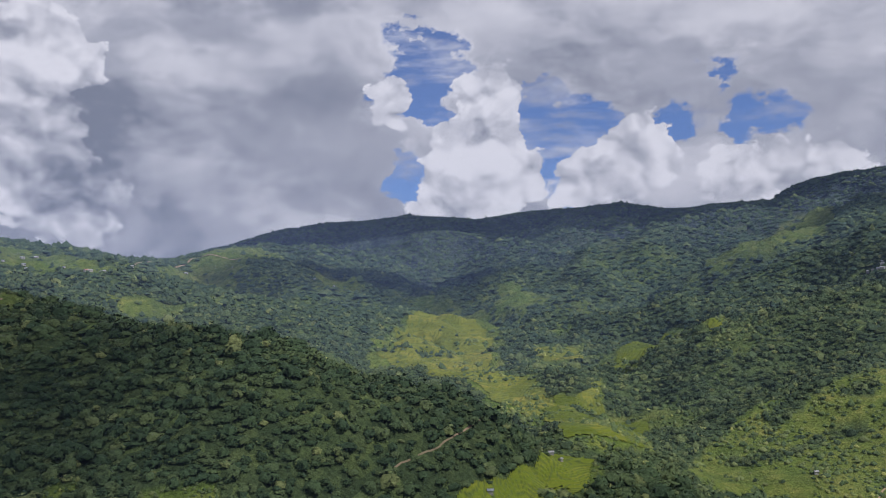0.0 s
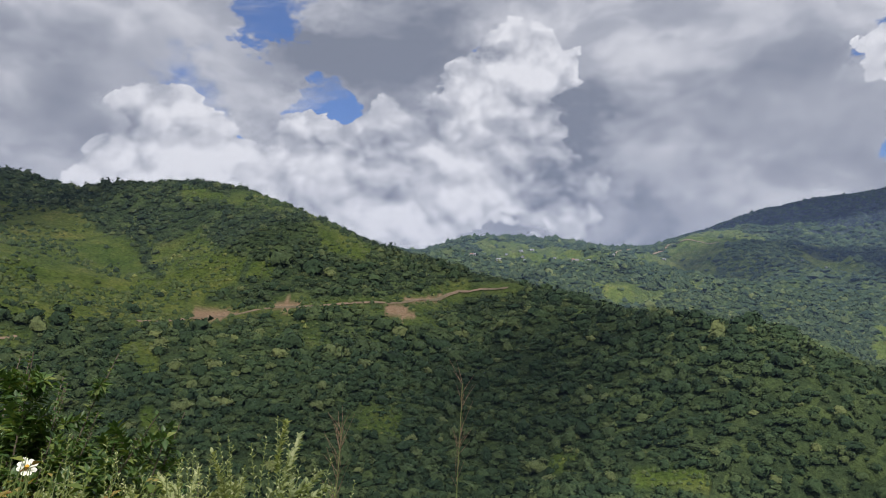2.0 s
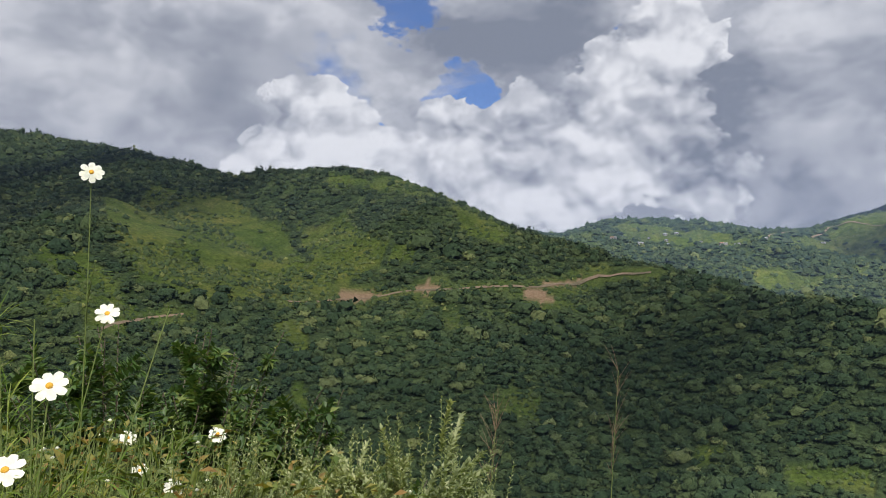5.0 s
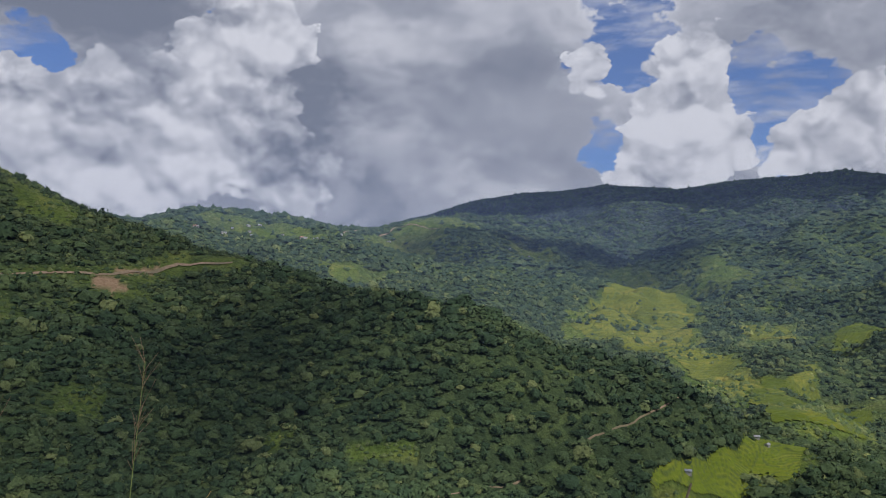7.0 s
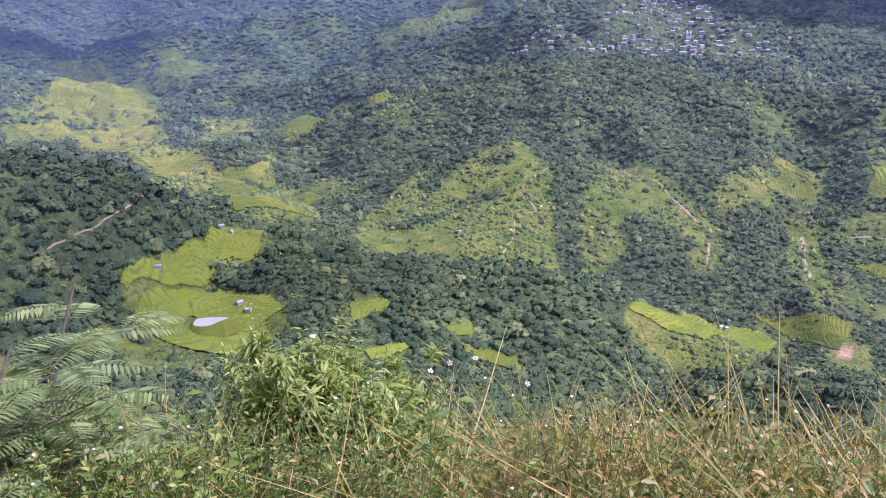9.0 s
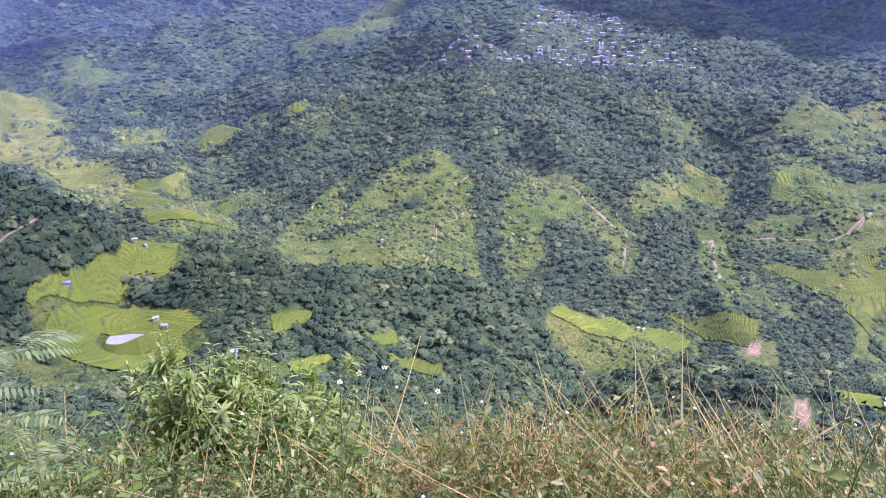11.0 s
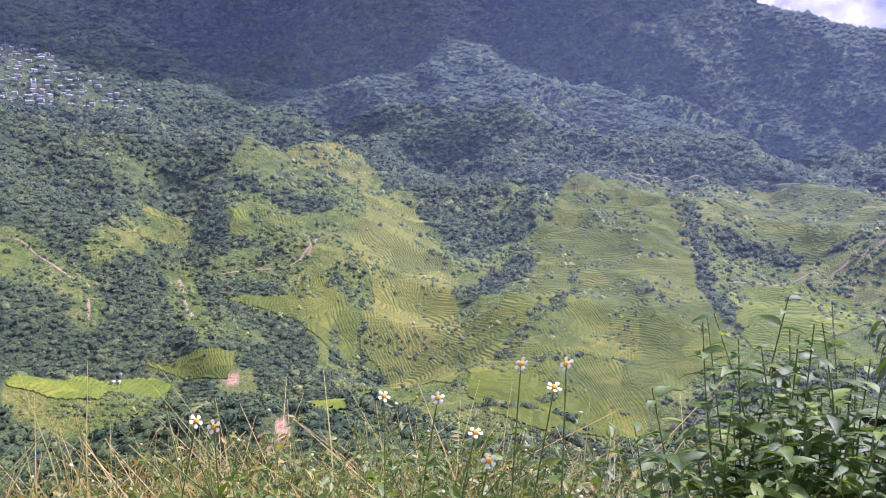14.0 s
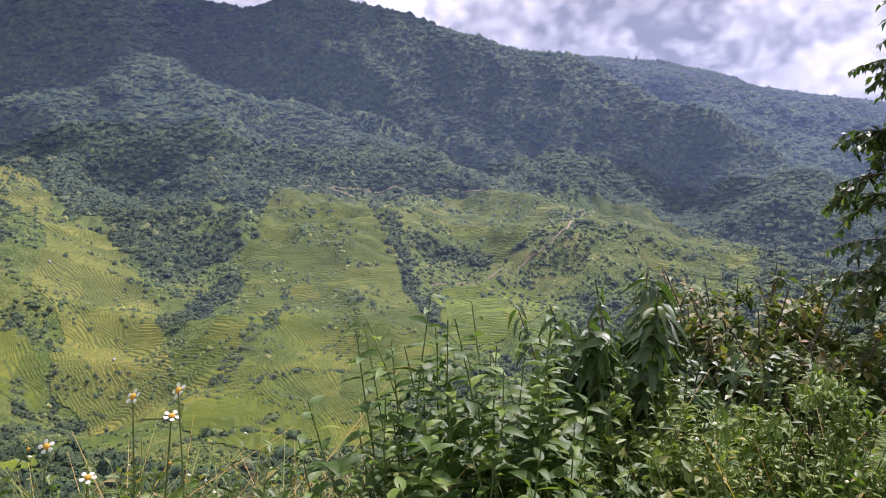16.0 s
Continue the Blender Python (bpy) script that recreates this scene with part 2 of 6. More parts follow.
GROUND = ground_material()
WOODS = foliage("woodland_leaves", (0.036, 0.066, 0.032), (0.056, 0.092, 0.041), (0.094, 0.130, 0.052), 1.5, 0.15, 0.7, (2.1, 1.75, 1.7))
WOODS_VALLEY = foliage("valley_woodland_leaves", (0.041, 0.066, 0.036), (0.060, 0.090, 0.046), (0.102, 0.132, 0.058), 0.8, 0.1, 0.75, (1.5, 1.35, 1.2))
# bluer than the nearer woods: haze of distance put into the leaf colour
WOODS_FAR = foliage("hazed_mountain_leaves", (0.038, 0.064, 0.046), (0.054, 0.084, 0.055), (0.082, 0.114, 0.064), 0.4, 0.06, 0.85, (1.4, 1.3, 1.1))
BUSHES = foliage("hillside_bush_leaves", (0.055, 0.088, 0.038), (0.085, 0.124, 0.048), (0.14, 0.17, 0.065), 0.9, 0.12, 0.75)

# ======== the land: one sheet, raised from ridges ========
def lattice(ix, iy, seed):
    h = (ix.astype(np.int64) * 374761393 + iy.astype(np.int64) * 668265263 + seed * 974634777) & 0x7FFFFFFF
    h = ((h ^ (h >> 13)) * 1274126177) & 0x7FFFFFFF
    return ((h ^ (h >> 16)) & 0xFFFFFF) / float(0xFFFFFF)


def value_noise(x, y, seed):
    ix, iy = np.floor(x), np.floor(y)
    fx, fy = x - ix, y - iy
    ix, iy = ix.astype(np.int64), iy.astype(np.int64)
    fx, fy = fx * fx * (3 - 2 * fx), fy * fy * (3 - 2 * fy)
    a, b = lattice(ix, iy, seed), lattice(ix + 1, iy, seed)
    c, d = lattice(ix, iy + 1, seed), lattice(ix + 1, iy + 1, seed)
    return (a + (b - a) * fx) * (1 - fy) + (c + (d - c) * fx) * fy


def fractal(x, y, size, seed, octaves=4, gain=0.5):
    """Noise from -1 to 1 whose largest forms are about size metres wide."""
    total, amp, norm = 0.0, 1.0, 0.0
    for k in range(octaves):
        total = total + amp * (value_noise(x / size * 2 ** k + 17.3 * k, y / size * 2 ** k - 9.1 * k, seed + k) * 2 - 1)
        norm += amp
        amp *= gain
    return total / norm


# crest lines: fall to the side (rise over run), roundness of the crest in metres, then (bearing, metres, height)
RIDGES = {
    "far_range": (0.24, 30, [(-15.1, 4200, 435), (-12.7, 4250, 513), (-9.0, 4300, 576), (-6.1, 4300, 583), (-2.7, 4350, 624), (2.4, 4350, 596), (5.8, 4350, 628), (13.3, 4300, 656), (16.5, 4200, 588), (20.7, 4000, 565), (23.5, 3800, 536), (24.8, 3700, 584), (26.5, 3600, 600), (30.2, 3500, 601)]),
    "east_mountain": (0.8, 40, [(30.2, 3500, 601), (35.3, 3200, 636), (51.3, 3100, 648), (68.3, 2900, 616), (75.4, 2800, 553), (77.1, 2780, 536), (78.7, 2750, 556), (81.9, 2700, 565), (85.1, 2650, 521), (87.5, 2600, 488), (91.6, 2500, 413), (95.6, 2400, 331), (99.7, 2300, 283), (109.4, 2100, 106)]),
    "saddle_hill": (0.2, 40, [(-38.7, 2500, 179), (-36.1, 2500, 209), (-33.0, 2500, 256), (-28.8, 2500, 262), (-25.4, 2550, 233), (-22.5, 2600, 210), (-19.5, 2700, 220), (-14.9, 2900, 293), (-11.2, 3100, 279), (-7.3, 3300, 256)]),
    "west_hill": (0.45, 14, [(-79.1, 1250, 259), (-73.1, 1150, 223), (-66.9, 1000, 181), (-59.8, 850, 137), (-57.1, 800, 138), (-52.2, 780, 136), (-48.8, 760, 126), (-44.2, 720, 95), (-39.1, 680, 63), (-35.7, 650, 51), (-31.2, 610, 31), (-27.6, 570, 18), (-25.5, 520, 7), (-21.7, 490, 0), (-17.2, 460, -5), (-13.1, 440, -6), (-10.3, 430, -16), (-6.2, 430, -30), (-0.4, 440, -38), (4.7, 455, -57), (3.8, 460, -58), (7.9, 470, -79)]),
    "west_spur": (0.5, 10, [(-62.5, 850, 119), (-60.6, 780, 102), (-56.2, 660, 47), (-52.1, 560, 12), (-50.5, 460, -18)]),
    "west_spur2": (0.45, 15, [(-69.0, 700, 90), (-70.9, 600, 54), (-74.1, 500, 22)]),
    "centre_spur": (0.4, 25, [(27.8, 2900, 325), (18.9, 2500, 148), (14.4, 2000, 19), (12.3, 1500, -51), (11.4, 1150, -98)]),
    "village_ridge": (0.42, 25, [(13.1, 850, -143), (15.6, 900, -98), (19.8, 980, -33), (24.3, 1080, 10), (29.2, 1200, 43), (38.6, 1300, 45), (48.4, 1350, 30), (55.5, 1450, 19), (55.6, 1450, 1), (60.8, 1400, -26), (63.6, 1300, -64), (67.2, 1150, -111), (68.5, 950, -164), (64.3, 720, -214)]),
    "village_slope": (0.5, 60, [(37.0, 1400, 63), (36.9, 1700, 158), (36.8, 2000, 267), (38.3, 2700, 555)]),
    "village_fold0": (0.6, 8, [(31.5, 1180, 45), (32.5, 1010, -10), (33.2, 930, -50)]),
    "village_fold": (0.6, 8, [(37.0, 1230, 43), (37.3, 1050, -8), (38.4, 915, -50), (39.9, 860, -80)]),
    "village_fold2": (0.6, 8, [(46.3, 1290, 38), (46.6, 1140, -18), (45.3, 1000, -64), (44.1, 875, -86)]),
    "grass_spur": (0.6, 10, [(20.4, 700, -131), (22.5, 800, -88), (26.3, 850, -63), (29.5, 870, -51), (32.7, 900, -82)]),
    "grass_spur_toe": (0.5, 15, [(29.5, 870, -51), (26.3, 760, -109), (22.9, 640, -140)]),
    "grass_spur_2": (0.55, 12, [(34.8, 930, -88), (39.0, 870, -100), (42.6, 800, -122), (44.2, 720, -152), (43.5, 650, -177)]),
    "hamlet_spur": (0.45, 15, [(48.8, 1150, -89), (49.3, 950, -126), (49.8, 760, -155), (51.4, 680, -166)]),
    "near_ridge": (0.5, 15, [(11.1, 480, -84), (17.8, 470, -101), (26.3, 480, -115), (32.8, 500, -117), (36.5, 510, -143), (38.8, 500, -162), (42.3, 480, -179)]),
    "knoll": (0.6, 12, [(41.8, 260, -113), (45.1, 270, -102), (47.8, 280, -95), (51.8, 270, -92), (55.6, 260, -92), (57.9, 250, -96)]),
    "field_bench": (0.35, 25, [(35.0, 620, -166), (37.6, 630, -176), (44.4, 640, -188), (48.9, 650, -196)]),
    "east_spur": (0.45, 20, [(67.1, 2600, 555), (68.7, 2300, 319), (75.2, 2100, 175), (80.2, 1950, 107), (85.1, 1850, 61), (87.6, 1750, 20), (91.2, 1650, -27), (94.0, 1550, -63), (98.1, 1450, -82), (102.5, 1250, -127)]),
    "east_face": (0.35, 30, [(77.6, 1500, -46), (78.4, 1050, -147), (80.6, 780, -204)]),
    "east_face2": (0.35, 30, [(87.9, 1450, -64), (86.8, 1050, -154), (90.9, 800, -217), (83.7, 650, -243)]),
    "east_far": (0.3, 40, [(109.5, 2000, -50), (114.9, 1900, -51), (120.5, 1800, -86), (124.7, 1700, -154)]),
    "east_low": (0.35, 30, [(101.6, 1250, -99), (109.5, 1200, -147), (120.8, 1100, -194)]),
    "outer_range": (0.35, 30, [(97.7, 3800, 438), (100.5, 3800, 464), (102.9, 3800, 461), (106.8, 3850, 430), (109.4, 3900, 385), (112.7, 4000, 295), (115.5, 4100, 263), (120.4, 4200, 205), (127.1, 4300, 143)]),
    "outer_range2": (0.35, 30, [(111.3, 4700, 307), (114.4, 4700, 322), (116.2, 4700, 334), (120.3, 4700, 282), (127.1, 4700, 237)]),
    "upper_valley": (0.16, 30, [(9, 650, -88), (8.2, 800, -90), (6.2, 1150, -85), (4.5, 1450, -62), (3.5, 1700, -46), (1, 2200, 0)]),
    "field_valley": (0.35, 20, [(8, 500, -86), (7, 440, -100), (6.5, 380, -114), (-5, 330, -105), (-17, 270, -88)]),
    "ledge": (1.0, 0.8, [(180, 0.4, 0), (-84, 6.8, -0.9), (180, 0.4, 0), (-72, 6.8, -0.9), (180, 0.4, 0), (-62, 6.8, -0.9), (180, 0.4, 0), (-50, 6.2, -0.9), (180, 0.4, 0), (-28, 3.4, -0.2), (180, 0.4, 0), (-8, 3.6, -0.3), (180, 0.4, 0), (8, 4.4, -0.6), (180, 0.4, 0), (20, 4.4, -0.6), (180, 0.4, 0), (36, 3.8, -0.35), (180, 0.4, 0), (56, 3.8, -0.3), (180, 0.4, 0), (76, 3.8, -0.25), (180, 0.4, 0), (92, 4.2, -0.25), (180, 0.4, 0), (104, 5.2, -0.4), (180, 0.4, 0), (114, 6.2, -0.5), (180, 0.4, 0), (124, 6.5, -0.5)]),
    "bank": (0.85, 2.0, [(-112, 150, 22), (-110, 60, 6), (-100, 20, 1.0), (180, 1.2, 0), (118, 20, -4), (122, 60, -18), (126, 150, -62)]),
    "hill_behind": (0.7, 20, [(-120, 260, 60), (180, 170, 40), (152, 240, 40)]),
}
FLOOR = -236.0


def ridge_height(x, y, fall, round_, crest, wob, reach):
    pts = [bearing(b, r, z) for b, r, z in crest]
    best = np.full(x.shape, -1e9)
    for a, b in zip(pts, pts[1:]):
        ux, uy = b.x - a.x, b.y - a.y
        t = np.clip(((x - a.x) * ux + (y - a.y) * uy) / (ux * ux + uy * uy + 1e-9), 0, 1)
        d = np.hypot(x - a.x - t * ux, y - a.y - t * uy)
        d = np.sqrt(d * d + round_ * round_) - round_
        d = d + np.minimum(d, reach) * wob
        best = np.maximum(best, a.z + t * (b.z - a.z) - fall * d)
    return best


def raw_height(x, y):
    """The land as the ridges alone raise it."""
    r = np.hypot(x, y)
    gully = fractal(x, y, 240.0, 11, 4)
    wob = 0.75 * gully * np.clip(r / 300.0, 0, 1)
    reach = np.clip(r * 0.12, 5.0, 220.0)
    soft = np.clip(0.015 * r, 0.25, 12.0)
    floor = FLOOR + 6 * fractal(x, y, 300.0, 5, 3) + np.clip(r - 900, 0, 5000) * 0.03
    hs = [floor]
    for fall, round_, crest in RIDGES.values():
        hs.append(ridge_height(x, y, fall, round_, crest, wob, reach))
    top = hs[0]
    for h in hs[1:]:
        top = np.maximum(top, h)
    acc = np.zeros_like(top)
    for h in hs:
        acc += np.exp(np.clip((h - top) / soft, -40, 0))
    return top + soft * np.log(acc) * 0.6


def crest_knots():
    """Places along the crests and by how much the raised land stands too high there, where ridges run into one another."""
    ks = []
    for _, _, crest in RIDGES.values():
        pts = [bearing(b, r, z) for b, r, z in crest]
        for k, p in enumerate(pts):
            ks.append((p.x, p.y, p.z))
            if k + 1 < len(pts):
                q = pts[k + 1]
                ks.append(((p.x + q.x) / 2, (p.y + q.y) / 2, (p.z + q.z) / 2))
    ks = np.array(ks)
    return ks, raw_height(ks[:, 0], ks[:, 1]) - ks[:, 2]


KNOTS, EXCESS = crest_knots()
SKYLINE = sorted((b, math.degrees(math.atan2(z - 1.6, r))) for name, lo, hi in (("west_hill", -80, -38), ("saddle_hill", -37, -15.5), ("far_range", -13, 29), ("east_mountain", 30, 99), ("outer_range", 102, 130))
                 for b, r, z in RIDGES[name][2] if lo <= b <= hi)


def land_height(x, y):
    """Height of the ground at places x, y (arrays); the crests keep their own heights."""
    x, y = np.asarray(x, float), np.asarray(y, float)
    r = np.hypot(x, y)
    z = raw_height(x, y)
    num, den, close = np.zeros_like(z), np.zeros_like(z), np.full_like(z, 1e9)
    for (kx, ky, _), ex in zip(KNOTS, EXCESS):
        d2 = (x - kx) ** 2 + (y - ky) ** 2
        close = np.minimum(close, d2)
        w = 1.0 / (d2 + (6.0 + 0.012 * r) ** 2) ** 1.5
        num += w * ex
        den += w
    z = z - num / (den + 1.0 / (60.0 + 0.15 * r) ** 3)
    rough = np.clip((r - 8.0) / 300.0, 0, 1)
    carve = np.clip((r - 450.0) / 400.0, 0, 1) * np.clip((4500.0 - r) / 1500.0, 0.3, 1)
    carve = carve * (1 - 0.7 * np.exp(-close / (0.05 * r + 20.0) ** 2)) * (62.0 + 110.0 * np.clip((r - 800.0) / 1200.0, 0, 1))
    z = z + carve * (0.24 - np.abs(fractal(x, y, 300.0, 37, 5, 0.5)))
    z = z + np.clip((r - 2400.0) / 800.0, 0, 1) * 7.0 * fractal(x, y, 45.0, 39, 2)
    z = z + rough * (4.0 * fractal(x, y, 70.0, 21, 3) + np.clip(r / 2500.0, 0, 1) * 9.0 * fractal(x, y, 160.0, 31, 3))
    # no shoulder stands over the crests behind it
    a = np.degrees(np.arctan2(x, y))
    cap = 1.6 + r * np.tan(np.radians(np.interp(a, [q[0] for q in SKYLINE], [q[1] for q in SKYLINE]) - 0.12))
    gap = np.where((a > -80) & (a < 125) & (r > 500), cap - z, 1e3)
    soft = 0.006 * r + 1.0
    return z - soft * np.log1p(np.exp(np.clip(-gap / soft, -40, 40)))


def numpy_mesh(name, verts, faces, mat, smooth=False, normals=None):
    """A mesh from arrays; all faces have the same number of corners."""
    me = bpy.data.meshes.new(name)
    verts, faces = np.asarray(verts, np.float32), np.asarray(faces, np.int32)
    k = faces.shape[1]
    me.vertices.add(len(verts))
    me.vertices.foreach_set("co", verts.ravel())
    me.loops.add(faces.size)
    me.loops.foreach_set("vertex_index", faces.ravel())
    me.polygons.add(len(faces))
    me.polygons.foreach_set("loop_start", np.arange(0, faces.size, k, dtype=np.int32))
    me.polygons.foreach_set("use_smooth", np.full(len(faces), smooth, dtype=bool))
    me.update(calc_edges=True)
    if normals is not None:
        me.normals_split_custom_set_from_vertices(normals.astype(np.float32))
    me.materials.append(mat)
    return me


def polar_grid():
    az = np.concatenate([np.arange(-98.0, 130.0, 0.28), np.arange(130.0, 262.0, 3.0)])
    rr = np.concatenate([np.geomspace(0.5, 60, 46)[:-1], np.geomspace(60, 4960, 260), [9000, 20000]])
    return az, rr


TABLE = {}


def table_place(x, y):
    a = (np.degrees(np.arctan2(x, y)) + 98.0) % 360.0 - 98.0
    i = np.interp(a, TABLE["az"], np.arange(len(TABLE["az"])))
    j = np.interp(np.hypot(x, y), TABLE["rr"], np.arange(len(TABLE["rr"])))
    return i, j


def ground_at(x, y):
    """Height of the ground sheet itself at places x, y."""
    i, j = table_place(np.asarray(x, float), np.asarray(y, float))
    z = TABLE["z"]
    i0, j0 = np.floor(i).astype(int), np.minimum(np.floor(j).astype(int), z.shape[1] - 2)
    i1, fi, fj = (i0 + 1) % z.shape[0], i - i0, j - j0
    return (z[i0, j0] * (1 - fj) + z[i0, j0 + 1] * fj) * (1 - fi) + (z[i1, j0] * (1 - fj) + z[i1, j0 + 1] * fj) * fi


def build_land():
    az, rr = polar_grid()
    A, Rr = np.meshgrid(np.radians(az), rr, indexing="ij")
    x, y = Rr * np.sin(A), Rr * np.cos(A)
    z = land_height(x, y)
    z[:, -2], z[:, -1] = -300, -900
    TABLE.update(az=az, rr=rr, z=z, top=np.maximum.accumulate(np.arctan2(z - EYE, Rr), axis=1))
    n, k = A.shape
    v = np.stack([x, y, z], -1).reshape(-1, 3)
    i, j = np.meshgrid(np.arange(n), np.arange(k - 1), indexing="ij")
    i2 = (i + 1) % n
    f = np.stack([i * k + j, i * k + j + 1, i2 * k + j + 1, i2 * k + j], -1).reshape(-1, 4)
    hub = len(v)
    v = np.vstack([v, [[0, 0, float(land_height(np.array([0.0]), np.array([0.0]))[0])]]])
    me = numpy_mesh("ground", v, f, GROUND, True)
    bm = bmesh.new()
    bm.from_mesh(me)
    bm.verts.ensure_lookup_table()
    c = bm.verts[hub]
    for q in range(n):
        bm.faces.new((c, bm.verts[q * k], bm.verts[((q + 1) % n) * k])).smooth = True
    bm.to_mesh(me)
    bm.free()
    g, e = cover_at(v[:, 0], v[:, 1])
    # share of the painted haze tint, by distance with a ragged edge
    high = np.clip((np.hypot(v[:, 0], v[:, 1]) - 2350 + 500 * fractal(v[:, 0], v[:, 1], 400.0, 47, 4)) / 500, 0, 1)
    for nm, arr in (("grass", g), ("earth", e), ("hazed_far", high)):
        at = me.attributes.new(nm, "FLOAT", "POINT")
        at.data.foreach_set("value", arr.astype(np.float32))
    ob = new("ground", me)
    return tagged(ob, "steep valley land under forest scrub, grass and bare red earth", "ground", kind="structure")


def inside(x, y, poly):
    """Which of the places x, y lie inside a ring of corners."""
    ins = np.zeros(x.shape, bool)
    px, py = poly[-1]
    for qx, qy in poly:
        hit = (qy > y) != (py > y)
        with np.errstate(divide="ignore", invalid="ignore"):
            ins ^= hit & (x < (px - qx) * (y - qy) / (py - qy + 1e-12) + qx)
        px, py = qx, qy
    return ins


def near_line(x, y, line):
    best = np.full(x.shape, 1e9)
    for (ax, ay), (bx, by) in zip(line, line[1:]):
        ux, uy = bx - ax, by - ay
        t = np.clip(((x - ax) * ux + (y - ay) * uy) / (ux * ux + uy * uy + 1e-9), 0, 1)
        best = np.minimum(best, np.hypot(x - ax - t * ux, y - ay - t * uy))
    return best


# plots and clearings: corners in metres east and north of the viewpoint
LIME_PLOTS = [
    [(4, 379), (17, 394), (31, 413), (53, 450), (105, 596), (90, 468), (76, 438), (55, 419), (31, 393), (9, 377)],
    [(114, 380), (142, 395), (135, 378), (109, 358)],
    [(106, 331), (134, 347), (134, 340), (105, 315)],
    [(171, 381), (196, 393), (190, 380), (167, 368)],
    [(318, 412), (431, 480), (451, 461), (483, 440), (490, 426), (364, 381), (331, 397)],
    [(799, 607), (816, 584), (787, 549), (784, 586)],
    [(999, 12), (1039, -78), (1032, -137), (955, -155), (853, -79), (847, -16), (897, 3)],
    [(466, 306), (437, 246), (440, 239), (492, 269), (480, 295)],
    [(10, 372), (23, 386), (53, 411), (78, 391), (81, 376), (70, 370), (68, 338), (53, 322), (33, 337), (20, 356), (12, 365)],
]
GOLD_PLOTS = [
    [(-92, 261), (-87, 278), (-72, 301), (-68, 291), (-66, 258), (-74, 251), (-88, 248)],
    [(-62, 261), (-59, 294), (-38, 306), (-33, 293), (-54, 286), (-59, 256)],
    [(756, 708), (807, 691), (757, 639), (719, 664)],
    [(1169, 605), (1095, 523), (1087, 467), (1001, 398), (885, 325), (758, 273), (571, 212), (635, 315), (667, 347), (750, 375), (786, 405), (845, 455), (938, 479)],
    [(1230, 798), (1312, 741), (1315, 678), (1207, 584), (1078, 550), (1166, 660), (1054, 676)],
    [(781, 590), (804, 568), (771, 542), (762, 566)],
    [(1230, 800), (1258, 743), (1193, 702), (1054, 670)],
    [(660, 625), (759, 646), (748, 626), (659, 605)],
    [(-104, 1654), (8, 2326), (85, 1802), (111, 1624), (79, 1474), (86, 1272), (121, 961), (126, 880), (89, 718), (75, 923), (45, 996), (-22, 1083), (-99, 1392), (-140, 1401), (-91, 1444)],
    [(126, 880), (176, 922), (197, 970), (193, 931), (112, 697)],
    [(174, 1546), (265, 1489), (229, 1342), (172, 1362)],
]
OLIVE_PLOTS = [
    [(174, 365), (194, 369), (211, 366), (204, 349), (191, 350), (170, 350)],
    [(854, 597), (849, 535), (794, 484), (774, 527)],
    [(657, 446), (711, 439), (720, 403), (693, 357), (630, 344), (633, 386)],
    [(1387, 310), (1413, 229), (1538, 112), (1152, 66), (1010, 50), (890, 17), (853, -4), (763, 30), (683, 63), (519, 76), (476, 115), (498, 169), (653, 236), (736, 265), (762, 232), (972, 248), (1089, 295), (1160, 277)],
    [(1312, 37), (1543, -1), (1522, -99), (1569, -224), (1340, -221), (1178, -137), (1115, -99), (1196, -46), (1258, -2)],
    [(1671, -343), (1706, -468), (1510, -549), (1139, -477), (1020, -433), (1005, -302), (1078, -284), (1195, -239)],
    [(621, 480), (672, 443), (740, 436), (718, 406), (678, 380), (642, 399), (631, 443)],
    [(429, 493), (486, 456), (501, 408), (506, 384), (542, 397), (493, 450)],
    [(128, 916), (178, 873), (226, 862), (156, 634), (93, 610), (88, 706)],
    [(296, 1336), (423, 1463), (489, 1319), (394, 1088), (409, 1385), (290, 1158), (259, 1193)],
]
FIELDS = LIME_PLOTS + GOLD_PLOTS + OLIVE_PLOTS
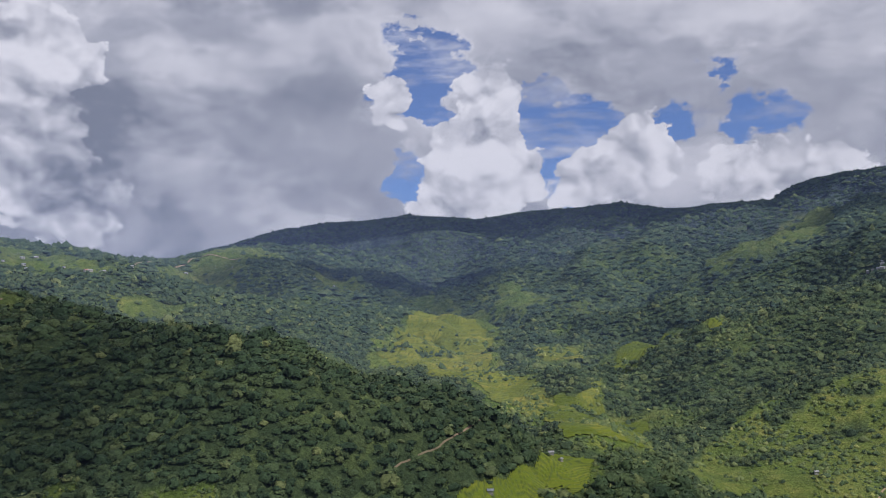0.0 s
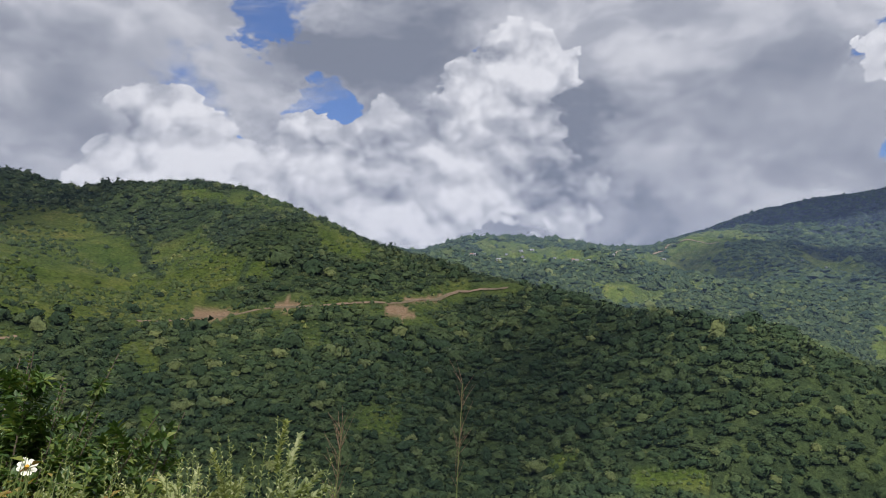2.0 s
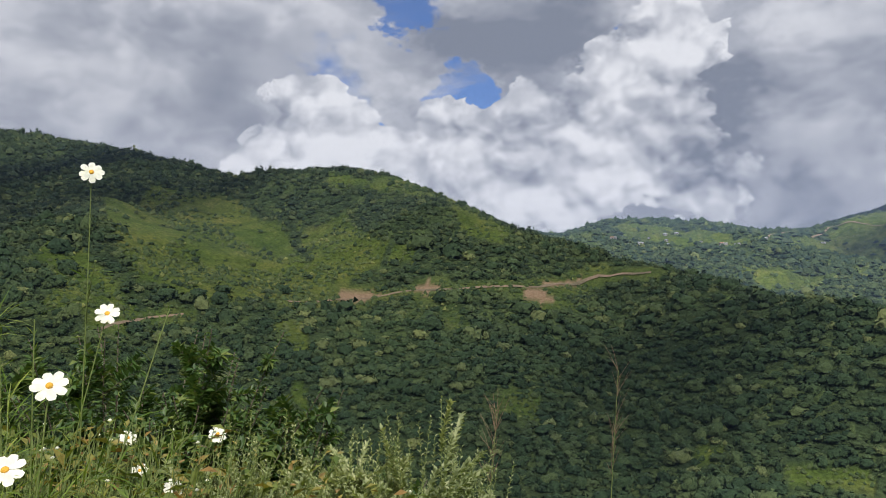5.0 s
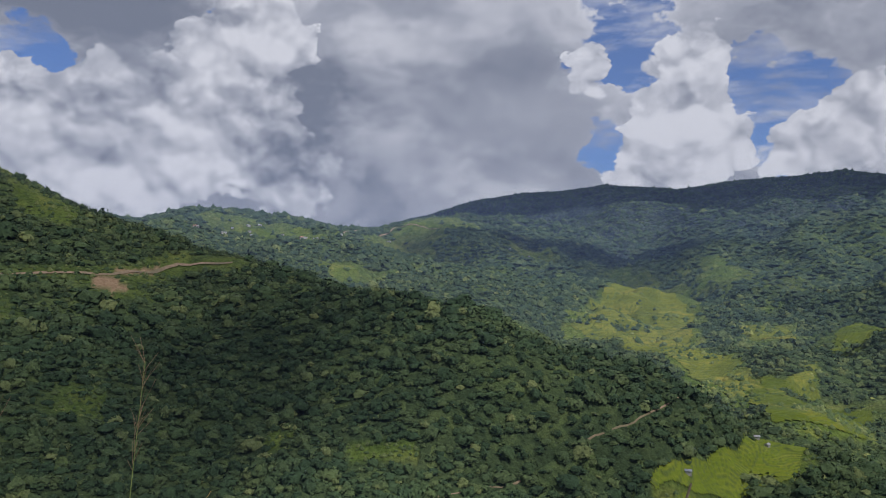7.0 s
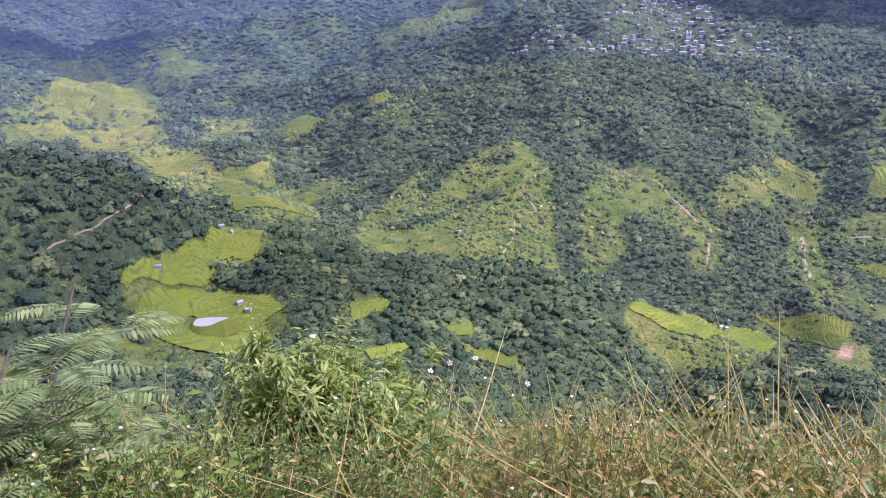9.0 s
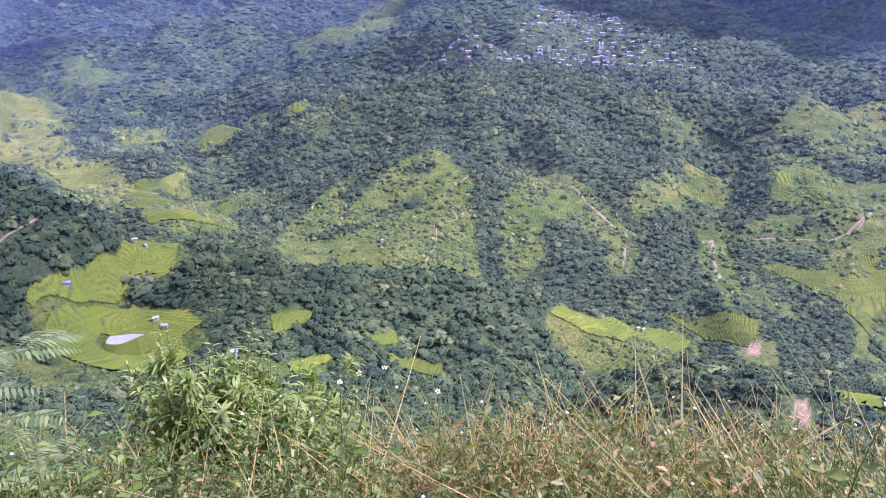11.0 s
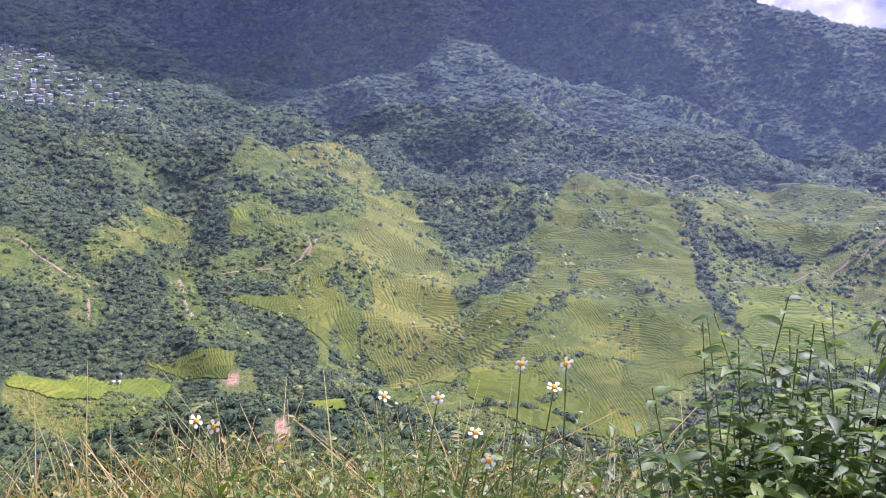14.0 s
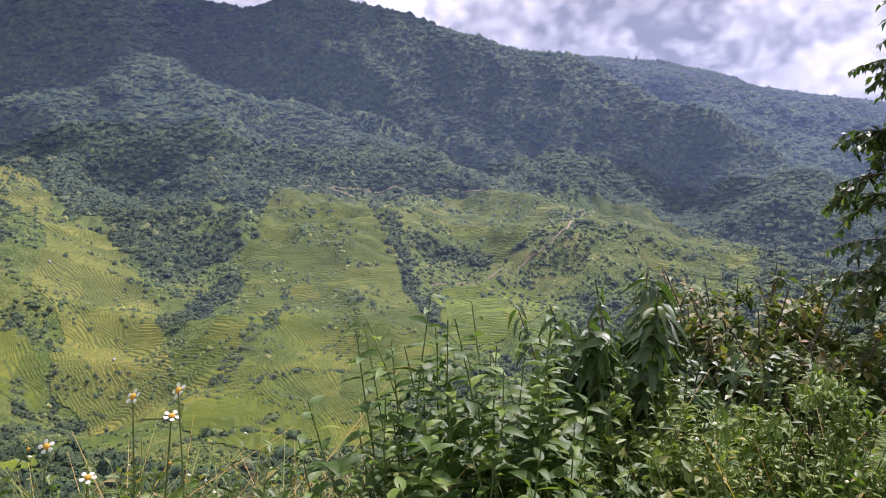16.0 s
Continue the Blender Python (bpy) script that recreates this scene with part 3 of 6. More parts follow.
GRASS = [
    [(188, 630), (262, 734), (320, 772), (330, 734), (375, 758), (435, 764), (435, 701), (433, 666), (404, 621), (368, 559), (294, 533), (203, 501), (197, 585)],
    [(377, 564), (424, 619), (529, 716), (554, 675), (544, 592), (526, 549), (493, 522), (472, 547), (478, 603), (431, 563), (399, 544), (373, 551)],
    [(637, 557), (652, 547), (585, 470), (552, 423), (527, 427), (548, 471)],
    [(314, 407), (489, 426), (453, 367), (346, 362), (322, 379)],
    [(-649, 250), (-755, 333), (-690, 383), (-617, 376), (-557, 373), (-508, 351), (-456, 345), (-432, 308), (-428, 254), (-444, 225), (-463, 199), (-529, 208)],
    [(-565, 384), (-535, 410), (-491, 405), (-456, 399), (-444, 378), (-446, 347), (-478, 340)],
    [(-456, 399), (-438, 413), (-422, 392), (-441, 386)],
    [(-621, 454), (-554, 457), (-537, 470), (-544, 448), (-577, 435)],
    [(-476, 483), (-460, 510), (-430, 514), (-390, 458), (-415, 446)],
    [(-533, 165), (-503, 188), (-451, 178), (-430, 191), (-403, 165), (-411, 128)],
    [(-398, 255), (-387, 272), (-351, 250), (-357, 236)],
    [(-168, 327), (-153, 327), (-147, 312), (-164, 314)],
    [(-124, 320), (-96, 327), (-92, 319), (-117, 307)],
    [(-333, 224), (-326, 229), (-312, 216), (-320, 212)],
    [(-37, 2295), (-132, 2321), (-54, 2414), (61, 2324)],
    [(776, 2384), (716, 1878), (1157, 2599), (1268, 2753), (1032, 2050), (819, 1740), (695, 1679), (596, 1704)],
    [(163, 2348), (249, 2356), (276, 1941), (183, 1866)],
    [(-1133, 1600), (-1198, 2114), (-712, 1622), (-717, 2180), (-536, 2354), (-545, 2057), (-686, 1562), (-805, 1541)],
    [(3, 379), (40, 421), (108, 570), (86, 444), (60, 418), (79, 386), (72, 368), (42, 349), (12, 367), (6, 375)],
    [(-97, 278), (-71, 304), (-36, 326), (-20, 290), (9, 284), (8, 258), (-41, 267), (-88, 246)],
    [(861, 678), (884, 612), (855, 538), (775, 472), (750, 500), (789, 579)],
    [(-594, 1340), (-566, 1383), (-519, 1381), (-548, 1340)],
    [(-763, 2372), (-571, 2769), (-505, 2361), (-664, 2167)],
    [(-374, 2385), (-273, 2353), (-302, 2320), (-348, 2113)],
    [(1261, 672), (1077, 445), (1008, 369), (1089, 295), (1391, 310), (1437, 62), (1532, -99), (1575, -225), (1672, -343), (1516, -551), (1124, -475), (962, -411), (956, -203), (815, -117), (744, 30), (503, 74), (438, 156), (533, 301), (640, 397), (768, 415), (892, 493)],
    [(831, 565), (892, 493), (861, 449), (768, 415), (659, 409), (685, 459), (755, 471), (783, 521)],
    [(672, 411), (719, 372), (658, 337), (541, 283), (568, 326), (658, 369)],
    [(570, 618), (703, 657), (826, 686), (755, 616), (634, 589), (564, 593)],
    [(605, 523), (674, 556), (543, 425), (564, 472)],
    [(822, 576), (857, 495), (774, 444), (757, 486)],
    [(-7, 365), (11, 375), (43, 412), (76, 397), (80, 361), (57, 342), (25, 304), (9, 312), (-8, 335)],
    [(79, 350), (97, 332), (137, 340), (117, 318), (83, 310)],
    [(319, 395), (463, 433), (468, 380), (357, 347), (318, 374)],
    [(-151, 1403), (-106, 1676), (-9, 2352), (126, 2035), (131, 1575), (95, 1402), (126, 949), (113, 735), (80, 648), (37, 979)],
    [(211, 1652), (275, 1657), (251, 1600)],
    [(-389, 2344), (-289, 2374), (-244, 2277), (-299, 1975)],
    [(744, 2421), (717, 1877), (1225, 2671), (1036, 2000), (886, 1738), (671, 1663), (744, 2313)],
    [(112, 2350), (175, 2075), (173, 1892), (128, 2060)],
    [(101, 629), (210, 850), (171, 639), (108, 598)],
]
TRACKS = [
    (2.6, [(-421, 278), (-418, 316), (-409, 348), (-388, 371), (-363, 391), (-349, 404), (-332, 427), (-327, 491), (-288, 503)]),
    (0.4, [(-28, 362), (-21, 374), (-3, 394), (11, 417), (19, 430)]),
    (0.45, [(-81, 307), (-62, 326), (-51, 341)]),
    (2.4, [(651, 557), (595, 504), (560, 464)]),
    (1.6, [(514, 706), (546, 675), (541, 589), (542, 574)]),
    (1.6, [(520, 548), (493, 522)]),
    (0.8, [(429, 692), (389, 676), (382, 635), (357, 634), (344, 610), (307, 567), (300, 544)]),
    (2.2, [(810, 482), (771, 467), (745, 465)]),
    (2.4, [(1334, -260), (1137, -194), (1113, -162), (1102, -132), (1079, -87), (1010, 9)]),
    (4, [(-755, 1691), (-766, 1914), (-721, 2194), (-582, 2205)]),
    (1.5, [(-402, 154), (-421, 182), (-427, 210)]),
    (2.5, [(1414, 308), (1499, 202), (1455, 59), (1530, -76)]),
    (1.6, [(1403, 281), (1509, 200), (1570, 68), (1561, -45), (1532, -99)]),
    (1.2, [(677, 525), (698, 503), (727, 473), (760, 461), (789, 472)]),
]
SCARS = [
    [(-421, 311), (-444, 338), (-427, 353), (-407, 346), (-405, 316)],
    [(-394, 365), (-394, 380), (-379, 380), (-381, 364)],
    [(-336, 410), (-330, 424), (-306, 417), (-315, 406)],
    [(-334, 429), (-332, 475), (-326, 470), (-325, 431)],
    [(212, 144), (218, 144), (204, 134), (201, 138)],
    [(514, 396), (518, 384), (500, 368), (493, 378)],
]
GROVES = [
    (12, [(301, 719), (325, 736)]),
    (5, [(252, 672), (295, 670), (341, 690), (369, 670)]),
    (8, [(386, 735), (407, 736)]),
    (9, [(56, 419), (67, 423)]),
    (30, [(467, 575), (477, 536), (462, 502)]),
    (12, [(439, 674), (399, 608), (366, 551)]),
    (29, [(1197, 484), (1033, 402), (1003, 351)]),
    (22, [(1003, 351), (1086, 345), (1139, 308)]),
    (18, [(815, 287), (926, 280), (982, 266)]),
    (11, [(1294, 75), (1116, 55), (983, 34), (884, 3)]),
    (22, [(1189, 24), (1172, -19), (1147, -61)]),
    (9, [(653, 194), (720, 190), (847, 183), (976, 189)]),
    (5, [(919, 100), (888, 70)]),
    (5, [(1038, 98), (1048, 138)]),
    (5, [(1158, 153), (1178, 120)]),
    (8, [(1456, 117), (1120, 76)]),
    (4, [(748, 414), (709, 367), (635, 336)]),
    (16, [(1133, -180), (1165, -241), (1158, -296)]),
    (10, [(985, -188), (943, -194)]),
    (10, [(1142, -110), (1158, -159)]),
    (5, [(663, 170), (706, 137), (740, 92)]),
    (4, [(643, 135), (516, 141)]),
    (15, [(1203, 438), (1261, 379), (1199, 305)]),
    (8, [(1071, -319), (1071, -370)]),
    (8, [(560, 325), (627, 321), (651, 303)]),
    (8, [(649, 373), (617, 352)]),
    (5, [(491, 170), (532, 128), (515, 89)]),
    (4, [(11, 354), (5, 365), (-3, 361)]),
    (4, [(48, 415), (58, 419)]),
    (12, [(101, 1479), (115, 1390), (126, 1002), (134, 933)]),
    (8, [(-91, 1429), (-28, 1450), (3, 1423)]),
    (5, [(135, 879), (135, 713), (208, 865)]),
]
POND = [(34, 368), (37, 378), (41, 377), (46, 377), (53, 373), (48, 369), (40, 361), (35, 364)]
VILLAGE = [(760, 1375), (689, 1221), (718, 1164), (871, 1237), (933, 1314), (1156, 1552), (1264, 1482), (1155, 1211), (1089, 1036), (1113, 996), (920, 1000), (761, 1105)]


def cover_at(x, y):
    """How far grass and bare earth cover the ground at places x, y."""
    r = np.hypot(x, y)
    a = np.degrees(np.arctan2(x, y))
    wx = x + 0.016 * r * fractal(x, y, 45.0, 41, 3)
    wy = y + 0.016 * r * fractal(x, y, 45.0, 51, 3)
    grass, earth = np.zeros(x.shape), np.zeros(x.shape)
    # open scrub meadows between the woods on the far sides of the valley
    patchy = fractal(x, y, 170.0, 43, 4)
    east = np.clip((a - 40) / 12, 0, 1) * (r > 560) * np.clip((1650 - r) / 250, 0, 1)
    north = np.clip((26 - a) / 6, 0, 1) * np.clip((a + 40) / 8, 0, 1) * (r > 800) * np.clip((3300 - r) / 600, 0, 1)
    west = (a < -38) * (r > 380)
    grass = np.maximum(grass, np.clip((patchy - 0.24) * 7, 0, 0.75) * east)
    grass = np.maximum(grass, np.clip((patchy - 0.12) * 6, 0, 0.5) * north)
    grass = np.maximum(grass, np.clip((patchy - 0.10) * 7, 0, 0.7) * west)
    for poly in GRASS + FIELDS:
        grass[inside(wx, wy, poly)] = 1.0
    grass = np.where(r > 1500, grass * 0.6, grass)
    for poly in SCARS:
        earth[inside(wx, wy, poly)] = 1.0
    for width, line in GROVES:
        d = near_line(wx, wy, line) < width
        grass[d] = 0.0
    # mown and trodden verges of the roads
    for width, line in TRACKS:
        if width > 1:
            grass = np.where((near_line(x, y, line) < 0.02 * r) & (r < 900), np.maximum(grass, 0.7), grass)
    for poly in SCARS:
        grass = np.where((near_line(x, y, poly + poly[:1]) < 0.02 * r) & (r > 300), np.maximum(grass, 0.7), grass)
    grass[r < 14] = 0.6
    return grass, earth


land = build_land()


# ======== woods ========
def leafy_crown(sprays, fine, rng):
    """A lumpy dome of leaf masses, about 1 wide and 1 high, foot at 0, with loose sprays over it."""
    bumps = []
    while len(bumps) < (9 if fine > 1 else 5):
        d = Vector((rng.uniform(-1, 1), rng.uniform(-1, 1), rng.uniform(-0.3, 1))).normalized()
        bumps.append((d, rng.uniform(0.6, 1.1), rng.uniform(0.08, 0.26)))

    def reach(d):
        return 0.36 + max(h * max(0.0, 1 - (1 - d.dot(b)) * 7 * w) for b, w, h in bumps)

    bm = bmesh.new()
    bmesh.ops.create_icosphere(bm, subdivisions=fine, radius=1.0)
    bmesh.ops.rotate(bm, verts=bm.verts, cent=(0, 0, 0), matrix=Matrix.Rotation(rng.random() * 3, 3, "Z"))
    bmesh.ops.delete(bm, geom=[q for q in bm.verts if q.co.z < -0.6], context="VERTS")
    bm.verts.index_update()
    v, way = [], []
    for q in bm.verts:
        d = q.co.normalized()
        v.append(Vector((0, 0, 0.46)) + d * (reach(d) + rng.uniform(-0.11, 0.07)))
        way.append((d * 0.6 + Vector((rng.uniform(-1, 1), rng.uniform(-1, 1), 0.45 + rng.uniform(-1, 1))) * 0.55).normalized())
    f = [tuple(q.index for q in face.verts) for face in bm.faces]
    bm.free()
    for k in range(sprays):
        z = 1.0 - 1.3 * (k + rng.random()) / sprays
        a = rng.random() * math.tau
        q = math.sqrt(max(0.0, 1 - z * z))
        d = Vector((q * math.cos(a), q * math.sin(a), z))
        n = (d + Vector((rng.uniform(-1, 1), rng.uniform(-1, 1), rng.uniform(-1, 1))) * 0.7).normalized()
        x = Matrix.Rotation(rng.random() * math.tau, 3, n) @ n.orthogonal().normalized()
        y = n.cross(x)
        s = rng.uniform(0.07, 0.2)
        c = Vector((0, 0, 0.46)) + d * (reach(d) + rng.uniform(-0.02, 0.14))
        at = len(v)
        v += [c + x * s, c - x * s * 0.5 + y * s * 0.8, c - x * s * 0.6 - y * s * 0.7]
        f.append((at, at + 1, at + 2))
        way += [(d * 0.35 + n * 0.65).normalized()] * 3
    return np.array([q[:] for q in v]), np.array(f), np.array([q[:] for q in way])


def tuft(rng):
    """A far crown: eight uneven facets."""
    v = np.array([(0.55, 0, 0.4), (0, 0.55, 0.4), (-0.55, 0, 0.4), (0, -0.55, 0.4), (0, 0, 1.0), (0, 0, -0.1)])
    v = v + np.array([[rng.uniform(-0.16, 0.16) for _ in range(3)] for _ in range(6)])
    f = np.array([(0, 1, 4), (1, 2, 4), (2, 3, 4), (3, 0, 4), (1, 0, 5), (2, 1, 5), (3, 2, 5), (0, 3, 5)])
    way = v - np.array([0, 0, 0.25])
    return v, f, way / np.linalg.norm(way, axis=1)[:, None]


def scatter(name, label, shapes, x, y, size, mat, seed, low=0.7, level=0.2):
    """Crowns heaped into one mesh; level: how far the canopy takes the lie of the land."""
    rng = np.random.default_rng(seed)
    z = ground_at(x, y)
    vs, fs, ns, own, base = [], [], [], [], 0
    hue = rng.random(len(x))
    h = 4.0 + 0.012 * np.hypot(x, y)
    lie = np.stack([ground_at(x - h, y) - ground_at(x + h, y), ground_at(x, y - h) - ground_at(x, y + h), 2 * h], -1)
    lie = lie / np.linalg.norm(lie, axis=1)[:, None]
    pick = rng.integers(0, len(shapes), len(x))
    turn = rng.random(len(x)) * math.tau
    wide = rng.uniform(0.7, 1.35, (2, len(x)))
    tall = size * rng.uniform(low * 0.75, low * 1.75, len(x))
    for k, (v, f, way) in enumerate(shapes):
        i = np.nonzero(pick == k)[0]
        if not len(i):
            continue
        c, s = np.cos(turn[i])[:, None], np.sin(turn[i])[:, None]
        lx, ly = v[None, :, 0] * wide[0, i][:, None], v[None, :, 1] * wide[1, i][:, None]
        px = (lx * c - ly * s) * size[i][:, None] + x[i][:, None]
        py = (lx * s + ly * c) * size[i][:, None] + y[i][:, None]
        pz = v[None, :, 2] * tall[i][:, None] + z[i][:, None] - 0.25 * size[i][:, None]
        vs.append(np.stack([px, py, pz], -1).reshape(-1, 3))
        fs.append((f[None] + (np.arange(len(i)) * len(v))[:, None, None] + base).reshape(-1, 3))
        base += len(i) * len(v)
        own.append(np.repeat(hue[i], len(v)))
        wx, wy = way[None, :, 0] * c - way[None, :, 1] * s, way[None, :, 0] * s + way[None, :, 1] * c
        n = np.stack([wx, wy, np.broadcast_to(way[None, :, 2], wx.shape)], -1) * (1 - level) + lie[i][:, None, :] * level
        ns.append((n / np.linalg.norm(n, axis=2)[:, :, None]).reshape(-1, 3))
    me = numpy_mesh(name, np.concatenate(vs), np.concatenate(fs), mat, True, np.concatenate(ns))
    me.attributes.new("tree", "FLOAT", "POINT").data.foreach_set("value", np.concatenate(own).astype(np.float32))
    return tagged(new(name, me), label, "trees", kind="stuff")


def wood_places(r0, r1, step, seed):
    """Places on a jittered polar net, as dense in distance as in bearing."""
    rng = np.random.default_rng(seed)
    x, y = [], []
    r = r0
    while r < r1:
        dr = step(r)
        n = int(radians(228) * r / dr)
        a = np.radians(-98 + 228 * (np.arange(n) + rng.random(n)) / n)
        q = r + dr * (rng.random(n) - 0.5) * 2.4
        x.append(q * np.sin(a))
        y.append(q * np.cos(a))
        r += dr
    return np.concatenate(x), np.concatenate(y)


def open_to_view(x, y, tall):
    """Whether no crest stands between the viewpoint and tree tops at x, y: woods thin out where nobody looks."""
    i, j = table_place(x, y)
    i, j = np.round(i).astype(int) % len(TABLE["az"]), np.maximum(np.floor(j).astype(int) - 2, 0)
    r = np.hypot(x, y)
    return TABLE["top"][i, j] < np.arctan2(ground_at(x, y) + tall - EYE, r) + 0.002


def plant_woods():
    rng = random.Random(4)
    scrub = [leafy_crown(90, 3, rng) for _ in range(5)]
    near = [leafy_crown(30, 2, rng) for _ in range(14)]
    middle = [leafy_crown(10, 1, rng) for _ in range(14)]
    far = [tuft(rng) for _ in range(8)]
    for name, label, shapes, r0, r1, step, mat, seed in (
            ("near_scrub", "olive-green bushes and small trees below the bank", scrub, 26, 150, lambda r: max(2.6, 0.019 * r), WOODS, 0),
            ("near_woods", "dense dark-green broadleaf woods over the near slopes", near, 140, 640, lambda r: max(2.6, 0.0112 * r), WOODS, 1),
            ("valley_woods", "dark-green broadleaf woods across the valley sides", middle, 420, 1750, lambda r: 0.0066 * r, WOODS_VALLEY, 2),
            ("mountain_woods", "blue-green forest on the distant mountain slopes, tinted for haze", far, 1250, 4750, lambda r: 0.0050 * r, WOODS_FAR, 3)):
        x, y = wood_places(r0, r1, step, seed)
        g, e = cover_at(x, y)
        r = np.hypot(x, y)
        rs = np.random.default_rng(seed + 10)
        keep = (g < 0.35) | (rs.random(len(x)) < 0.04)
        keep &= e < 0.5
        clump = fractal(x, y, 60.0, 61, 3)
        for width, line in TRACKS:
            keep &= near_line(x, y, line) > (max(width * 1.6, 7.0) if width > 1 else width * 0.5)
        for poly in SCARS:
            keep &= near_line(x, y, poly + poly[:1]) > 0.015 * r
        grove = np.zeros(len(x), bool)
        for width, line in GROVES:
            grove |= near_line(x, y, line) < width
        for poly in FIELDS:
            keep &= ~inside(x, y, poly) | grove | ((clump > 0.20) & (rs.random(len(x)) < 0.65) & (r > 560))
        keep &= ~inside(x + 8, y - 14, VILLAGE) & ~inside(x, y, VILLAGE) | (rs.random(len(x)) < 0.13)
        # the kinds of wood run into one another
        blend = rs.random(len(x))
        keep &= (r < r0 + 220) * (blend < (r - r0 + (900 if r0 < 30 else 200 if r0 < 200 else 0)) / 220) | (r >= r0 + 220)
        keep &= blend > 1 - (r1 - r) / (20 if r1 < 200 else 220 if r1 < 3000 else 700)
        x, y, r = x[keep], y[keep], r[keep]
        size = np.array([step(q) for q in r])
        vis = open_to_view(x, y, size) | (rs.random(len(x)) < 0.04)
        x, y, r = x[vis], y[vis], r[vis]
        size = np.array([step(q) for q in r]) * np.clip(np.exp(rs.normal(0.14, 0.33, len(r))), 0.5, 2.3) * np.clip((4300 - r) / 1600, 0.55, 1.0)
        scatter(name, label, shapes, x, y, size, mat, seed + 20, {0: 0.65, 1: 0.64, 2: 0.62, 3: 0.55}[seed], {0: 0.0, 1: 0.35, 2: 0.5, 3: 0.62}[seed])

    # bushes dotted over the open slopes
    x, y = wood_places(240, 1650, lambda r: 0.0070 * r, 7)
    g, e = cover_at(x, y)
    rs = np.random.default_rng(8)
    keep = (g > 0.3) & (e < 0.5) & (fractal(x, y, 40.0, 67, 3) > -0.15) & (rs.random(len(x)) < 0.75)
    wild = (fractal(x, y, 50.0, 69, 3) > -0.02) & (np.hypot(x, y) > 650)
    for poly in FIELDS:
        keep &= ~inside(x, y, poly) | wild
    x, y = x[keep], y[keep]
    size = 0.0052 * np.hypot(x, y) * rs.uniform(0.6, 1.5, len(x))
    vis = open_to_view(x, y, size)
    scatter("hillside_bushes", "low green bushes dotted over grassy slopes", far, x[vis], y[vis], size[vis], BUSHES, 9)


plant_woods()


# ======== unseen clouds over the valley, added high above the slopes that they shade ===
def cloud_material(name, clear):
    """Vapour that lets part of the sun through."""
    m, nt, b = material(name)
    n = tex(nt, "ShaderNodeTexNoise", 0.004, 6)
    nt.links.new(ramp(nt, n.outputs["Fac"], [(0.3, (0.75, 0.76, 0.78)), (0.7, (0.9, 0.9, 0.9))]), b.inputs["Base Color"])
    b.inputs["Roughness"].default_value, b.inputs["Specular IOR Level"].default_value = 1.0, 0.0
    b.inputs["Alpha"].default_value = 1.0 - clear
    return m


VEIL, THIN, THICK = cloud_material("cloud_veil", 0.80), cloud_material("thin_cloud_vapour", 0.70), cloud_material("thick_cloud_vapour", 0.44)
CLOUD_BASE = 2200.0


def cloud(b, r, z, wide, deep, turn, mat, seed):
    """A flat-bottomed heap of billows, added out of view; b, r and z tell where its shadow falls."""
    lean = (CLOUD_BASE - z) / math.tan(radians(SUN_HEIGHT))
    at = bearing(b, r) + bearing(SUN_BEARING, lean, CLOUD_BASE)
    bm = bmesh.new()
    bmesh.ops.create_icosphere(bm, subdivisions=5, radius=1.0)
    for v in bm.verts:
        n = 1 + 0.32 * noise.fractal(v.co * 1.6 + Vector((seed * 7, 0, 0)), 0.7, 2.0, 5)
        v.co = Vector((v.co.x * wide * n, v.co.y * deep * n, max(v.co.z, 0.12 * v.co.z) * 0.35 * min(wide, deep) * n))
    me = bpy.data.meshes.new("cloud")
    bm.to_mesh(me)
    bm.free()
    me.polygons.foreach_set("use_smooth", [True] * len(me.polygons))
    me.materials.append(mat)
    ob = new("shade_cloud", me)
    ob.matrix_world = pose(*at, 0, 0, turn)
    return tagged(ob, "grey-white cumulus cloud, unseen, added high over the valley to shade slopes", "cloud", kind="structure")


CLOUDS = [(-3, 420, -50, 240, 110, 0, VEIL, 8), (-56, 640, 40, 480, 330, -30, THIN, 1), (-80, 1100, 150, 520, 480, 0, THIN, 2),
          (-10, 4000, 450, 1000, 560, 0, THICK, 3), (16, 3700, 420, 1000, 560, -20, THICK, 4), (47, 2550, 300, 760, 620, -45, THICK, 5),
          (66, 2700, 400, 620, 420, -65, THICK, 6), (80, 2550, 380, 420, 260, -75, THICK, 9), (-8, 2300, 50, 420, 240, 30, THIN, 7)]
for row in CLOUDS:
    cloud(*row)


